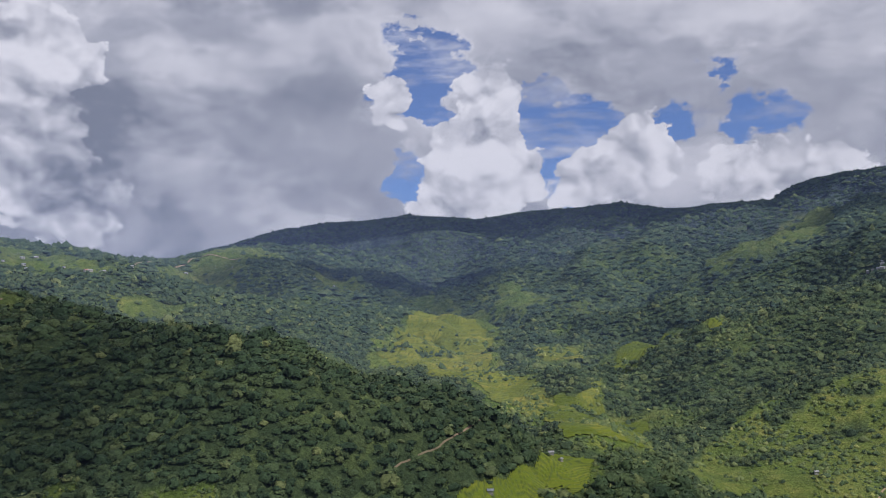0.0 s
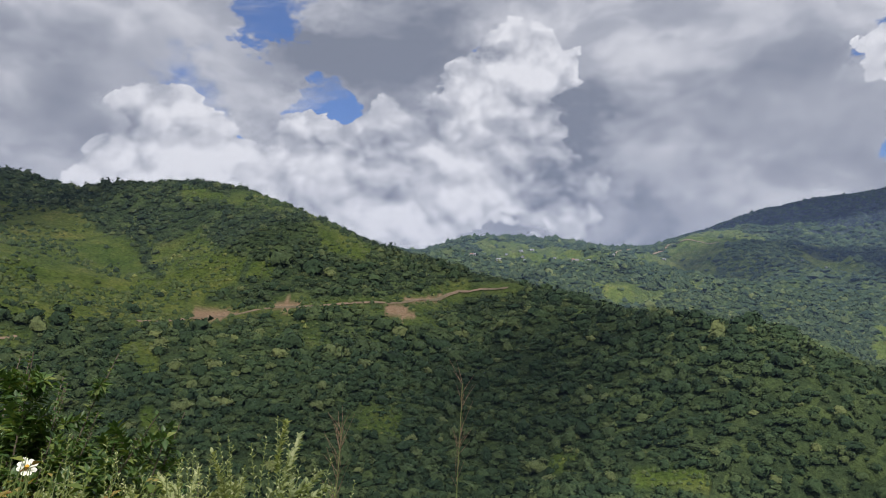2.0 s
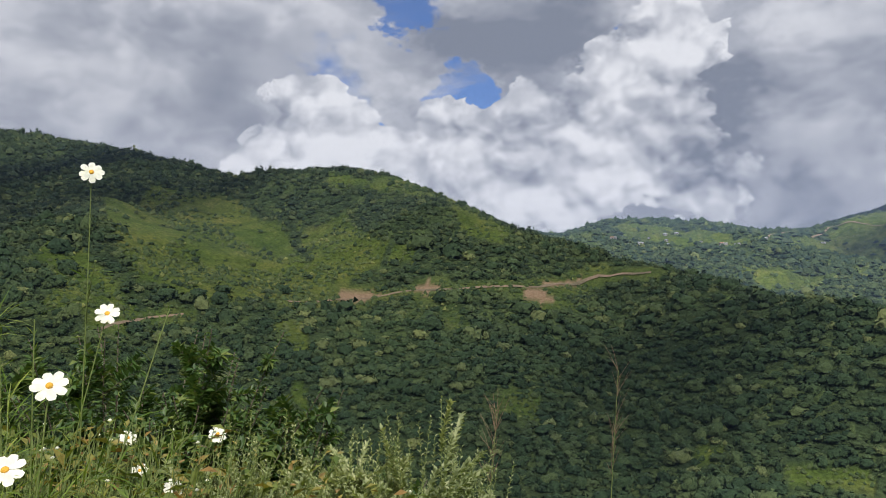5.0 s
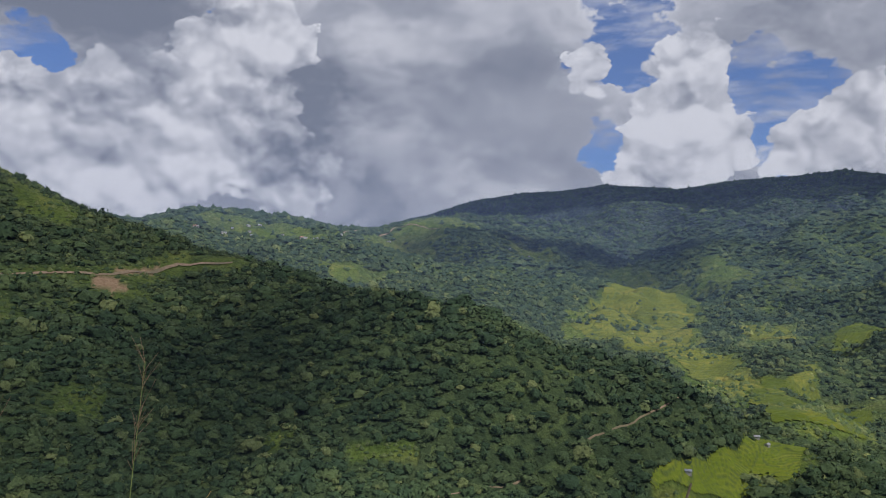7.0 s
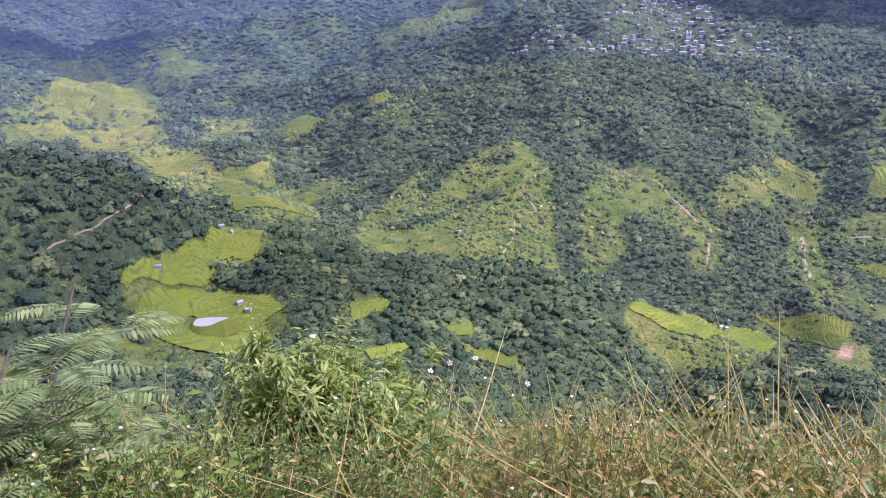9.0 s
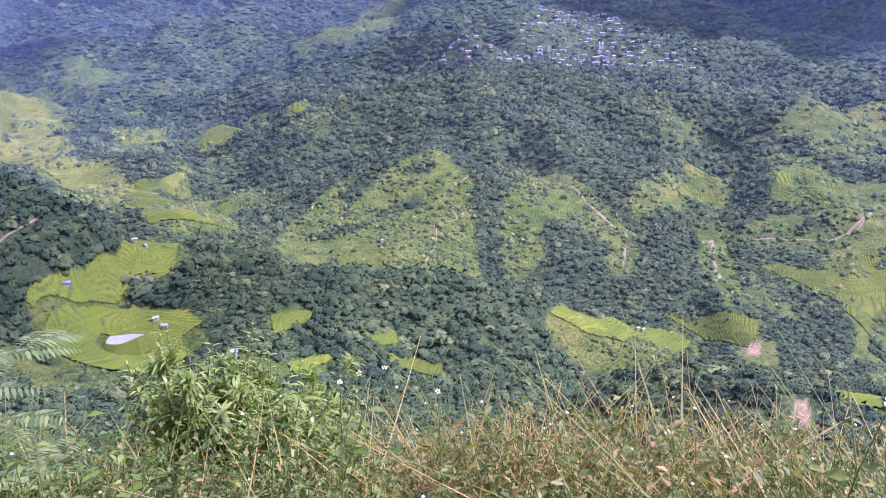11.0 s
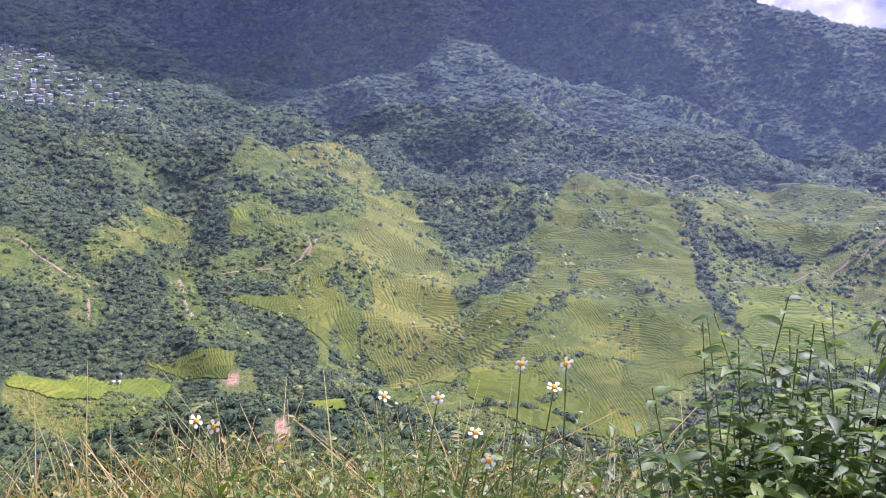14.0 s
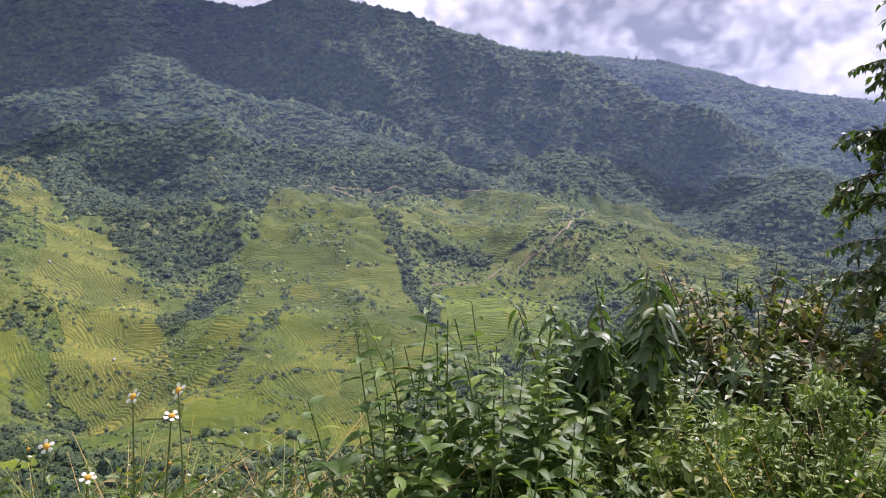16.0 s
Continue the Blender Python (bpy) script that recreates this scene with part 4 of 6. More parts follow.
# ======== thin haze, imitated by blue see-through sheets round the viewpoint ===
def haze_material(name, share):
    m, nt, b = material(name)
    n = tex(nt, "ShaderNodeTexNoise", 0.002, 4).outputs["Fac"]
    up = nt.nodes.new("ShaderNodeSeparateXYZ")
    nt.links.new(nt.nodes.new("ShaderNodeNewGeometry").outputs["Position"], up.inputs[0])
    thin = nt.nodes.new("ShaderNodeMapRange")
    thin.interpolation_type = "SMOOTHSTEP"
    for k, v in ((1, 120.0), (2, 620.0), (3, 1.0), (4, 0.0)):
        thin.inputs[k].default_value = v
    nt.links.new(up.outputs[2], thin.inputs[0])
    N = nt.nodes.new
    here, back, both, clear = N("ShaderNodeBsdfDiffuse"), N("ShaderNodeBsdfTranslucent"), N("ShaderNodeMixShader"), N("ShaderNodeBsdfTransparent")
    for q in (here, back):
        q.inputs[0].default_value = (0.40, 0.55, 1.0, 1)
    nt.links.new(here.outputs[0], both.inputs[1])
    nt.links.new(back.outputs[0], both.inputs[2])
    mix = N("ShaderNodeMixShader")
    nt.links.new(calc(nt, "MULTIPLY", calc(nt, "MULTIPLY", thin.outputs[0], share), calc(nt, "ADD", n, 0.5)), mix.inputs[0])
    nt.links.new(clear.outputs[0], mix.inputs[1])
    nt.links.new(both.outputs[0], mix.inputs[2])
    nt.links.new(mix.outputs[0], nt.nodes["Material Output"].inputs[0])
    return m


def haze_sheet(r, share):
    """A wavy see-through sheet added round the viewpoint to imitate haze over distance."""
    a = np.arange(-96.0, 131.0, 1.5)
    v, f = [], []
    for z in (-330.0, -150.0, 0.0, 200.0, 420.0, 640.0):
        for q in a:
            v.append(bearing(q, r * (1 + 0.05 * math.sin(q * 0.11 + r)), z)[:])
    n = len(a)
    for k in range(5):
        for j in range(n - 1):
            f.append((k * n + j, k * n + j + 1, (k + 1) * n + j + 1, (k + 1) * n + j))
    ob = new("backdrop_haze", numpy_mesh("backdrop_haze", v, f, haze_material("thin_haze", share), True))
    tagged(ob, "see-through bluish sheet added round the viewpoint to imitate haze", "haze", kind="structure")


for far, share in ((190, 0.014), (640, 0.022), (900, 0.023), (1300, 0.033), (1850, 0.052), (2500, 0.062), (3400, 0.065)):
    haze_sheet(far, share)


# ======== terraced fields ========
def paddy_material(name, low, mid, high):
    """Rice on level steps: each step ripens by itself; the banks between are rough grass."""
    m, nt, b = material(name)
    g = nt.nodes.new("ShaderNodeNewGeometry")
    cells = tex(nt, "ShaderNodeTexVoronoi", 0.022)
    lot = nt.nodes.new("ShaderNodeSeparateColor")
    nt.links.new(cells.outputs["Color"], lot.inputs[0])
    step = nt.nodes.new("ShaderNodeAttribute")
    step.attribute_name = "step"
    white = nt.nodes.new("ShaderNodeTexWhiteNoise")
    white.noise_dimensions = "1D"
    nt.links.new(calc(nt, "ADD", step.outputs["Fac"], calc(nt, "MULTIPLY", cells.outputs["Distance"], 0.0)), white.inputs["W"])
    wide = tex(nt, "ShaderNodeTexNoise", 0.018, 4).outputs["Fac"]
    fine = tex(nt, "ShaderNodeTexNoise", 0.7, 4, 0.65).outputs["Fac"]
    ripe = calc(nt, "ADD", calc(nt, "MULTIPLY", white.outputs["Value"], 0.22), calc(nt, "ADD", calc(nt, "MULTIPLY", wide, 0.5), calc(nt, "MULTIPLY", lot.outputs[0], 0.35)))
    rice = ramp(nt, ripe, [(0.3, low), (0.6, mid), (0.85, high)])
    rice = mixc(nt, 0.5, rice, ramp(nt, fine, [(0.3, (0.7, 0.7, 0.7)), (0.7, (1.3, 1.3, 1.3))]), "MULTIPLY")
    bank = mixc(nt, 0.8, rice, ramp(nt, fine, [(0.3, (0.05, 0.08, 0.022)), (0.7, (0.12, 0.15, 0.04))]))
    rise = attr(nt, "bank")
    col = mixc(nt, rise, rice, bank)
    nt.links.new(col, b.inputs["Base Color"])
    b.inputs["Roughness"].default_value, b.inputs["Specular IOR Level"].default_value = 0.8, 0.08
    bump(nt, b, fine, 0.6, 0.5)
    return m


RICE = {"lime": paddy_material("green_rice", (0.095, 0.140, 0.014), (0.142, 0.185, 0.018), (0.205, 0.220, 0.028)),
        "gold": paddy_material("ripe_rice", (0.098, 0.120, 0.022), (0.150, 0.166, 0.030), (0.225, 0.206, 0.042)),
        "olive": paddy_material("stubble_and_rice", (0.062, 0.088, 0.011), (0.102, 0.130, 0.015), (0.168, 0.168, 0.024))}


WIDE_POND = [(43 + (px - 43) * 1.4, 371 + (py - 371) * 1.4) for px, py in POND]


def terrace(poly, kind, label):
    """Level steps with short banks, draped over the slope inside a ring of corners."""
    p = np.array(poly, float)
    r = float(np.median(np.hypot(p[:, 0], p[:, 1])))
    cell = min(max(0.0022 * r, 1.0), 3.2)
    rise = min(max(0.0017 * r, 0.8), 2.2)
    lo, hi = p.min(0) - cell, p.max(0) + cell
    gx, gy = np.meshgrid(np.arange(lo[0], hi[0], cell), np.arange(lo[1], hi[1], cell), indexing="ij")
    wx = gx + 0.012 * r * fractal(gx, gy, 40.0, 71, 3)
    wy = gy + 0.012 * r * fractal(gx, gy, 40.0, 81, 3)
    ins = inside(wx, wy, poly) & ~inside(gx, gy, WIDE_POND)
    z = ground_at(gx, gy) + 0.5 * rise
    u = z / rise + 1.3 * fractal(gx, gy, 60.0, 91, 2) + 1.5 * fractal(gx, gy, 22.0, 95, 2)
    k = np.floor(u)
    q = u - k
    lift = np.clip((q - 0.74) / 0.26, 0, 1)
    z = z + (k + lift - u) * rise + 0.7
    bank = ((q > 0.76) * 1.0)
    idx = -np.ones(gx.shape, int)
    quad = ins[:-1, :-1] & ins[1:, :-1] & ins[1:, 1:] & ins[:-1, 1:]
    used = np.zeros(gx.shape, bool)
    for a in (0, 1):
        for b in (0, 1):
            used[a:used.shape[0] - 1 + a, b:used.shape[1] - 1 + b] |= quad
    if not quad.any():
        return None
    idx[used] = np.arange(used.sum())
    f = np.stack([idx[:-1, :-1][quad], idx[1:, :-1][quad], idx[1:, 1:][quad], idx[:-1, 1:][quad]], -1)
    v = np.stack([gx[used], gy[used], z[used]], -1)
    ob = new("rice_terrace")
    level, co, bk = k[used], v, bank[used]
    of_face = level[f].max(1)
    for lv in np.unique(of_face):
        sub = f[of_face == lv]
        own, local = np.unique(sub, return_inverse=True)
        me = numpy_mesh("paddy", co[own], local.reshape(sub.shape), RICE[kind], False)
        for nm, arr in (("step", np.full(len(own), lv)), ("bank", bk[own])):
            me.attributes.new(nm, "FLOAT", "POINT").data.foreach_set("value", arr.astype(np.float32))
        o = new("paddy", me)
        o.parent = ob
        tagged(o, kind="stuff")
    return tagged(ob, label, "field", "terraced fields in the valley")


for plots, kind, words in ((LIME_PLOTS, "lime", "bright green terraced rice field with low banks"),
                           (GOLD_PLOTS, "gold", "ripening yellow-green terraced rice field on a slope"),
                           (OLIVE_PLOTS, "olive", "olive-green terraced field with grassy banks")):
    for ring in plots:
        terrace(ring, kind, words)


# ======== dirt tracks ========
def track(width, line):
    """A ribbon of bare earth laid along a line on the ground."""
    xs, ys = [], []
    for (ax, ay), (bx, by) in zip(line, line[1:]):
        n = max(2, int(math.hypot(bx - ax, by - ay) / 3))
        for k in range(n):
            xs.append(ax + (bx - ax) * k / n)
            ys.append(ay + (by - ay) * k / n)
    xs, ys = np.array(xs + [line[-1][0]], float), np.array(ys + [line[-1][1]], float)
    xs, ys = xs + 1.6 * fractal(xs, ys, 14.0, 73, 2), ys + 1.6 * fractal(xs, ys, 14.0, 83, 2)
    dx, dy = np.gradient(xs), np.gradient(ys)
    ln = np.hypot(dx, dy) + 1e-6
    half = 0.75 * width * (1 + 0.4 * fractal(xs, ys, 9.0, 93, 2))
    v, f = [], []
    for q in (-1.0, -0.5, 0.0, 0.5, 1.0):
        px, py = xs - dy / ln * half * q, ys + dx / ln * half * q
        v.append(np.stack([px, py, np.maximum(ground_at(px, py), ground_at(xs, ys) - 0.5) + 0.45 - 0.25 * abs(q)], -1))
    n = len(xs)
    for q in range(4):
        for k in range(n - 1):
            f.append((q * n + k, q * n + k + 1, (q + 1) * n + k + 1, (q + 1) * n + k))
    ob = new("dirt_track", numpy_mesh("dirt_track", np.concatenate(v), np.array(f), EARTH, True))
    tagged(ob, "narrow bare-earth track along the hillside", "track", kind="structure")


def earth_material():
    m, nt, b = material("bare_earth")
    fine = tex(nt, "ShaderNodeTexNoise", 0.5, 6, 0.65).outputs["Fac"]
    wide = tex(nt, "ShaderNodeTexNoise", 0.04, 4).outputs["Fac"]
    col = ramp(nt, fine, [(0.3, (0.19, 0.14, 0.09)), (0.7, (0.32, 0.24, 0.16))])
    col = mixc(nt, 0.7, col, ramp(nt, wide, [(0.4, (0.6, 0.7, 0.55)), (0.6, (1.2, 1.1, 1.05))]), "MULTIPLY")
    nt.links.new(col, b.inputs["Base Color"])
    b.inputs["Roughness"].default_value = 0.9
    bump(nt, b, fine, 0.6, 0.6)
    return m


EARTH = earth_material()
for wide, line in TRACKS:
    track(wide, line)


# ======== pond ========
def pond():
    m, nt, b = material("milky_pond_water")
    n = tex(nt, "ShaderNodeTexNoise", 0.6, 4)
    nt.links.new(ramp(nt, n.outputs["Fac"], [(0.3, (0.36, 0.37, 0.35)), (0.7, (0.46, 0.46, 0.43))]), b.inputs["Base Color"])
    b.inputs["Roughness"].default_value = 0.12
    bump(nt, b, n.outputs["Fac"], 0.1, 0.05)
    xs, ys = np.array([c[0] for c in POND], float), np.array([c[1] for c in POND], float)
    xs, ys = smooth_ring(xs), smooth_ring(ys)
    z = float(ground_at(xs, ys).max()) + 2.2
    bm = bmesh.new()
    bm.faces.new([bm.verts.new((x, y, z)) for x, y in zip(xs, ys)])
    bmesh.ops.recalc_face_normals(bm, faces=bm.faces)
    if bm.faces[:][0].normal.z < 0:
        bmesh.ops.reverse_faces(bm, faces=bm.faces)
    me = bpy.data.meshes.new("water")
    bm.to_mesh(me)
    bm.free()
    me.materials.append(m)
    tagged(new("water", me), "small milky pond among the rice terraces", "pond", kind="structure")
    # a low bank of earth and grass all round
    cx, cy = xs.mean(), ys.mean()
    v, f, n = [], [], len(xs)
    for out, up in ((0.97, -0.5), (1.02, 0.25), (1.12, 0.2), (1.7, -7.0)):
        for x, y in zip(xs, ys):
            v.append((cx + (x - cx) * out, cy + (y - cy) * out, z + up))
    for q in range(3):
        for k in range(n):
            j = (k + 1) % n
            f.append((q * n + k, q * n + j, (q + 1) * n + j, (q + 1) * n + k))
    tagged(new("pond_bank", numpy_mesh("pond_bank", v, f, RICE["olive"], True)), "low grassy bank round the pond", "bank", kind="structure")


def smooth_ring(a):
    """Rounds off a ring of corners."""
    for _ in range(3):
        b = np.roll(a, -1)
        a = np.stack([0.75 * a + 0.25 * b, 0.25 * a + 0.75 * b], -1).ravel()
    return a


pond()


# ======== houses ========
def plain(name, low, high, scale, rough=0.6, metal=0.0):
    m, nt, b = material(name)
    n = tex(nt, "ShaderNodeTexNoise", scale, 5, 0.6)
    w = tex(nt, "ShaderNodeTexNoise", scale * 0.12, 3)
    col = ramp(nt, n.outputs["Fac"], [(0.3, low), (0.7, high)])
    col = mixc(nt, 0.5, col, ramp(nt, w.outputs["Fac"], [(0.35, (0.75, 0.75, 0.75)), (0.65, (1.2, 1.2, 1.2))]), "MULTIPLY")
    nt.links.new(col, b.inputs["Base Color"])
    b.inputs["Roughness"].default_value, b.inputs["Metallic"].default_value = rough, metal
    bump(nt, b, n.outputs["Fac"], 0.4, 0.2 / scale)
    return m


WALL = plain("limewashed_wall", (0.26, 0.25, 0.23), (0.42, 0.41, 0.38), 1.2, 0.8)
TIN = plain("weathered_tin_roof", (0.24, 0.25, 0.26), (0.42, 0.42, 0.42), 0.8, 0.5)
RUST = plain("rusty_tin_roof", (0.30, 0.14, 0.10), (0.45, 0.24, 0.18), 0.8, 0.6)
GREYTIN = plain("grey_tin_roof", (0.14, 0.16, 0.19), (0.26, 0.28, 0.32), 0.8, 0.5)
DARK = plain("dark_opening", (0.02, 0.02, 0.02), (0.05, 0.045, 0.04), 2.0, 0.5)


def mesh_of(name, bm, mat):
    bmesh.ops.recalc_face_normals(bm, faces=bm.faces)
    me = bpy.data.meshes.new(name)
    bm.to_mesh(me)
    bm.free()
    me.materials.append(mat)
    return me


def part(name, bm, mat, parent, label=""):
    """One mesh object under a thing or a part."""
    ob = new(name, mesh_of(name, bm, mat))
    ob.parent = parent
    if label:
        tagged(ob, label)
    return ob


def box(bm, x, y, z, w, d, h):
    bmesh.ops.create_cube(bm, size=1.0, matrix=Matrix.LocRotScale((x, y, z + h / 2), None, (w, d, h)))


def gable(bm, w, d, z, rise, over=0.5, thick=0.15):
    """Two roof slopes with thickness, ridge along x."""
    for s in (-1, 1):
        ey = s * (d / 2 + over)
        ez = z - rise * over / (d / 2)
        c = [(-w / 2 - over, ey, ez), (w / 2 + over, ey, ez), (w / 2 + over, 0, z + rise), (-w / 2 - over, 0, z + rise)]
        lo = [bm.verts.new(p) for p in c]
        hi = [bm.verts.new((p[0], p[1], p[2] + thick)) for p in c]
        bm.faces.new(lo)
        bm.faces.new(hi)
        for k in range(4):
            j = (k + 1) % 4
            bm.faces.new((lo[k], lo[j], hi[j], hi[k]))


def house(w, d, h, roof_mat, label):
    base = new("house")
    bm = bmesh.new()
    box(bm, 0, 0, -2.0, w, d, h + 2.0)
    for s in (-1, 1):
        v = [bm.verts.new(p) for p in ((s * w / 2, -d / 2, h), (s * w / 2, d / 2, h), (s * w / 2, 0, h + d * 0.28))]
        bm.faces.new(v)
    part("wall", bm, WALL, base)
    bm = bmesh.new()
    gable(bm, w, d, h, d * 0.28)
    part("roof", bm, roof_mat, base, label.split(",")[0])
    bm = bmesh.new()
    box(bm, w * 0.1, -d / 2 - 0.03, 0, 1.0, 0.08, 2.0)
    part("door", bm, DARK, base)
    for x in (-0.3, 0.33):
        bm = bmesh.new()
        box(bm, w * x, -d / 2 - 0.03, 1.0, 1.1, 0.08, 1.0)
        part("window", bm, DARK, base)
    return tagged(base, label.replace(",", ""), "house", "houses of the hillside village")


OUTLYING = [(1265, 1433), (1762, 1561), (1532, 1612), (1137, 1041), (-891, 1404), (-864, 1573), (-778, 1567), (-722, 1545), (-661, 1620), (-846, 1432), (-902, 1564), (-821, 1458), (-696, 1557), (-696, 2068), (-664, 1618), (-877, 1591), (-871, 1634), (-854, 1565), (-715, 1549), (-693, 1559), (-707, 2109), (-895, 1402), (-151, 2551), (-360, 2138), (-325, 2272), (1775, 1569)]
CHURCH = (1066, 1222)
HUTS = [(65, 484, 10, 1), (68, 465, 60, 1), (60, 392, 20, 1), (63, 384, -30, 1), (85, 341, 15, 1), (22, 396, 0, 0), (-63, 268, 30, 1), (451, 455, 0, 1), (461, 457, 40, 0), (454, 452, 10, 1), (719, 313, 0, 1), (889, 452, 0, 1), (85, 339, 30, 1), (295, 625, 0, 1)]


def plant_village():
    rng = random.Random(12)
    kinds = [house(11, 7, 3.4, TIN, "pale tin roof, on a limewashed village house on the slope"),
             house(14, 7.5, 3.6, TIN, "long pale tin roof, on a limewashed village house"),
             house(9, 6.5, 3.2, GREYTIN, "grey tin roof, on a small limewashed village house"),
             house(10, 7, 3.4, RUST, "rust-red tin roof, on a limewashed village house")]
    xs, ys = [], []
    ring = np.array(VILLAGE, float)
    lo, hi = ring.min(0), ring.max(0)
    tries = 0
    while len(xs) < 260 and tries < 20000:
        tries += 1
        x, y = rng.uniform(lo[0], hi[0]), rng.uniform(lo[1], hi[1])
        if not inside(np.array([x]), np.array([y]), VILLAGE)[0]:
            continue
        if any(abs(x - a) + abs(y - b) < 16 for a, b in zip(xs, ys)):
            continue
        if value_noise(np.array([x / 90]), np.array([y / 90]), 77)[0] < 0.12:
            continue
        xs.append(x)
        ys.append(y)
    spots = list(zip(xs, ys)) + OUTLYING
    zs = ground_at(np.array([s[0] for s in spots]), np.array([s[1] for s in spots]))
    for k, ((x, y), z) in enumerate(zip(spots, zs)):
        pick = kinds[rng.choice((0, 0, 1, 1, 2, 2, 2, 3))]
        turn = -math.degrees(math.atan2(x, y)) + rng.uniform(-40, 40)
        copy_thing(pick, pose(x, y, float(z) + 1.0, 0, 0, turn) @ Matrix.Diagonal((*[rng.uniform(0.55, 0.85)] * 3, 1)))
    for ob in kinds:
        x, y = rng.choice(spots[:60])
        ob.matrix_world = pose(x + 9, y - 12, float(ground_at(np.array([x + 9]), np.array([y - 12]))[0]) + 1.0, 0, 0, rng.uniform(0, 90))


def church(x, y):
    """White church with two slim towers, over the roofs."""
    z = float(ground_at(np.array([x]), np.array([y]))[0])
    base = new("church")
    bm = bmesh.new()
    box(bm, 0, 6, -3, 11, 20, 11)
    part("nave", bm, WHITEWASH, base)
    bm = bmesh.new()
    gable(bm, 20, 11, 8, 3.5)
    bmesh.ops.rotate(bm, verts=bm.verts, cent=(0, 0, 0), matrix=Matrix.Rotation(math.pi / 2, 3, "Z"))
    bmesh.ops.translate(bm, verts=bm.verts, vec=(0, 6, 0))
    part("roof", bm, TIN, base)
    for s in (-1, 1):
        bm = bmesh.new()
        box(bm, s * 4.5, -5, -3, 3.4, 3.4, 17)
        bmesh.ops.create_cone(bm, cap_ends=True, segments=8, radius1=2.2, radius2=0.05, depth=6, matrix=Matrix.Translation((s * 4.5, -5, 17)))
        part("tower", bm, WHITEWASH, base, "slim white bell tower")
    base.matrix_world = pose(x, y, z + 1, 0, 0, -math.degrees(math.atan2(x, y))) @ Matrix.Diagonal((0.75, 0.75, 0.75, 1))
    tagged(base, "white village church with two slim towers", "church")


def mast(x, y, tall):
    """A slim lattice mast: four legs that lean together, with rungs and slanting braces."""
    z = float(ground_at(np.array([x]), np.array([y]))[0])
    base = new("radio_mast")
    base.location = (x, y, z)

    def leg(k, t):
        a = math.tau * (k + 0.5) / 4
        half = 1.8 * (1 - 0.85 * t)
        return Vector((half * math.cos(a), half * math.sin(a), tall * t))

    for k in range(4):
        bar = Heap()
        bar.tube([leg(k, 0.0), leg(k, 0.5), leg(k, 1.0)], 0.14, 0.09, 4)
        hang("leg", bar, GREYTIN, base)
    for j in range(8):
        ring = Heap()
        for k in range(4):
            ring.tube([leg(k, j / 8), leg(k + 1, (j + 1) / 8)], 0.06, 0.06, 3)
            ring.tube([leg(k, (j + 1) / 8), leg(k + 1, (j + 1) / 8)], 0.06, 0.06, 3)
        hang("brace", ring, GREYTIN, base)
    tagged(base, "slim grey lattice mast among the village roofs", "mast", "masts in the village")


WHITEWASH = plain("whitewash", (0.7, 0.7, 0.7), (0.85, 0.85, 0.84), 0.8, 0.8)
plant_village()
church(*CHURCH)


def hut(x, y, turn, roof):
    base = new("field_hut")
    z = float(ground_at(np.array([x]), np.array([y]))[0])
    bm = bmesh.new()
    box(bm, 0, 0, -1.5, 4.2, 3.0, 3.6)
    part("wall", bm, WALL, base)
    bm = bmesh.new()
    gable(bm, 4.2, 3.0, 2.1, 0.9, 0.5, 0.1)
    part("roof", bm, roof, base)
    base.matrix_world = pose(x, y, z + 1.0, 0, 0, turn) @ Matrix.Diagonal((0.7, 0.7, 0.7, 1))
    tagged(base, "small field hut with a pale tin roof between rice terraces", "hut", "huts among the fields")


for row in HUTS:
    hut(row[0], row[1], row[2], TIN if row[3] else GREYTIN)


# ======== plants on the near bank ========
def leaf_material(name, stops, gloss=0.4, rough=0.5, glow=0.3, by="island"):
    """Living leaves: light shines through them a little; hue differs from leaf to leaf."""
    m, nt, b = material(name)
    if by == "island":
        rnd = nt.nodes.new("ShaderNodeNewGeometry").outputs["Random Per Island"]
    else:
        rnd = nt.nodes.new("ShaderNodeObjectInfo").outputs["Random"]
    col = ramp(nt, rnd, stops)
    mott = tex(nt, "ShaderNodeTexNoise", 60.0, 4, 0.6)
    wide = tex(nt, "ShaderNodeTexNoise", 1.6, 3)
    col = mixc(nt, 0.6, col, ramp(nt, mott.outputs["Fac"], [(0.3, (0.65, 0.65, 0.6)), (0.7, (1.35, 1.3, 1.2))]), "MULTIPLY")
    col = mixc(nt, 0.6, col, ramp(nt, wide.outputs["Fac"], [(0.35, (0.7, 0.75, 0.7)), (0.65, (1.25, 1.2, 1.1))]), "MULTIPLY")
    nt.links.new(col, b.inputs["Base Color"])
    b.inputs["Roughness"].default_value, b.inputs["Specular IOR Level"].default_value = rough, gloss
    bump(nt, b, mott.outputs["Fac"], 0.35, 0.004)
    thru = nt.nodes.new("ShaderNodeBsdfTranslucent")
    nt.links.new(mixc(nt, 1.0, col, (1.6, 1.7, 0.7), "MULTIPLY"), thru.inputs[0])
    mix = nt.nodes.new("ShaderNodeMixShader")
    mix.inputs[0].default_value = glow
    nt.links.new(b.outputs[0], mix.inputs[1])
    nt.links.new(thru.outputs[0], mix.inputs[2])
    nt.links.new(mix.outputs[0], nt.nodes["Material Output"].inputs[0])
    return m


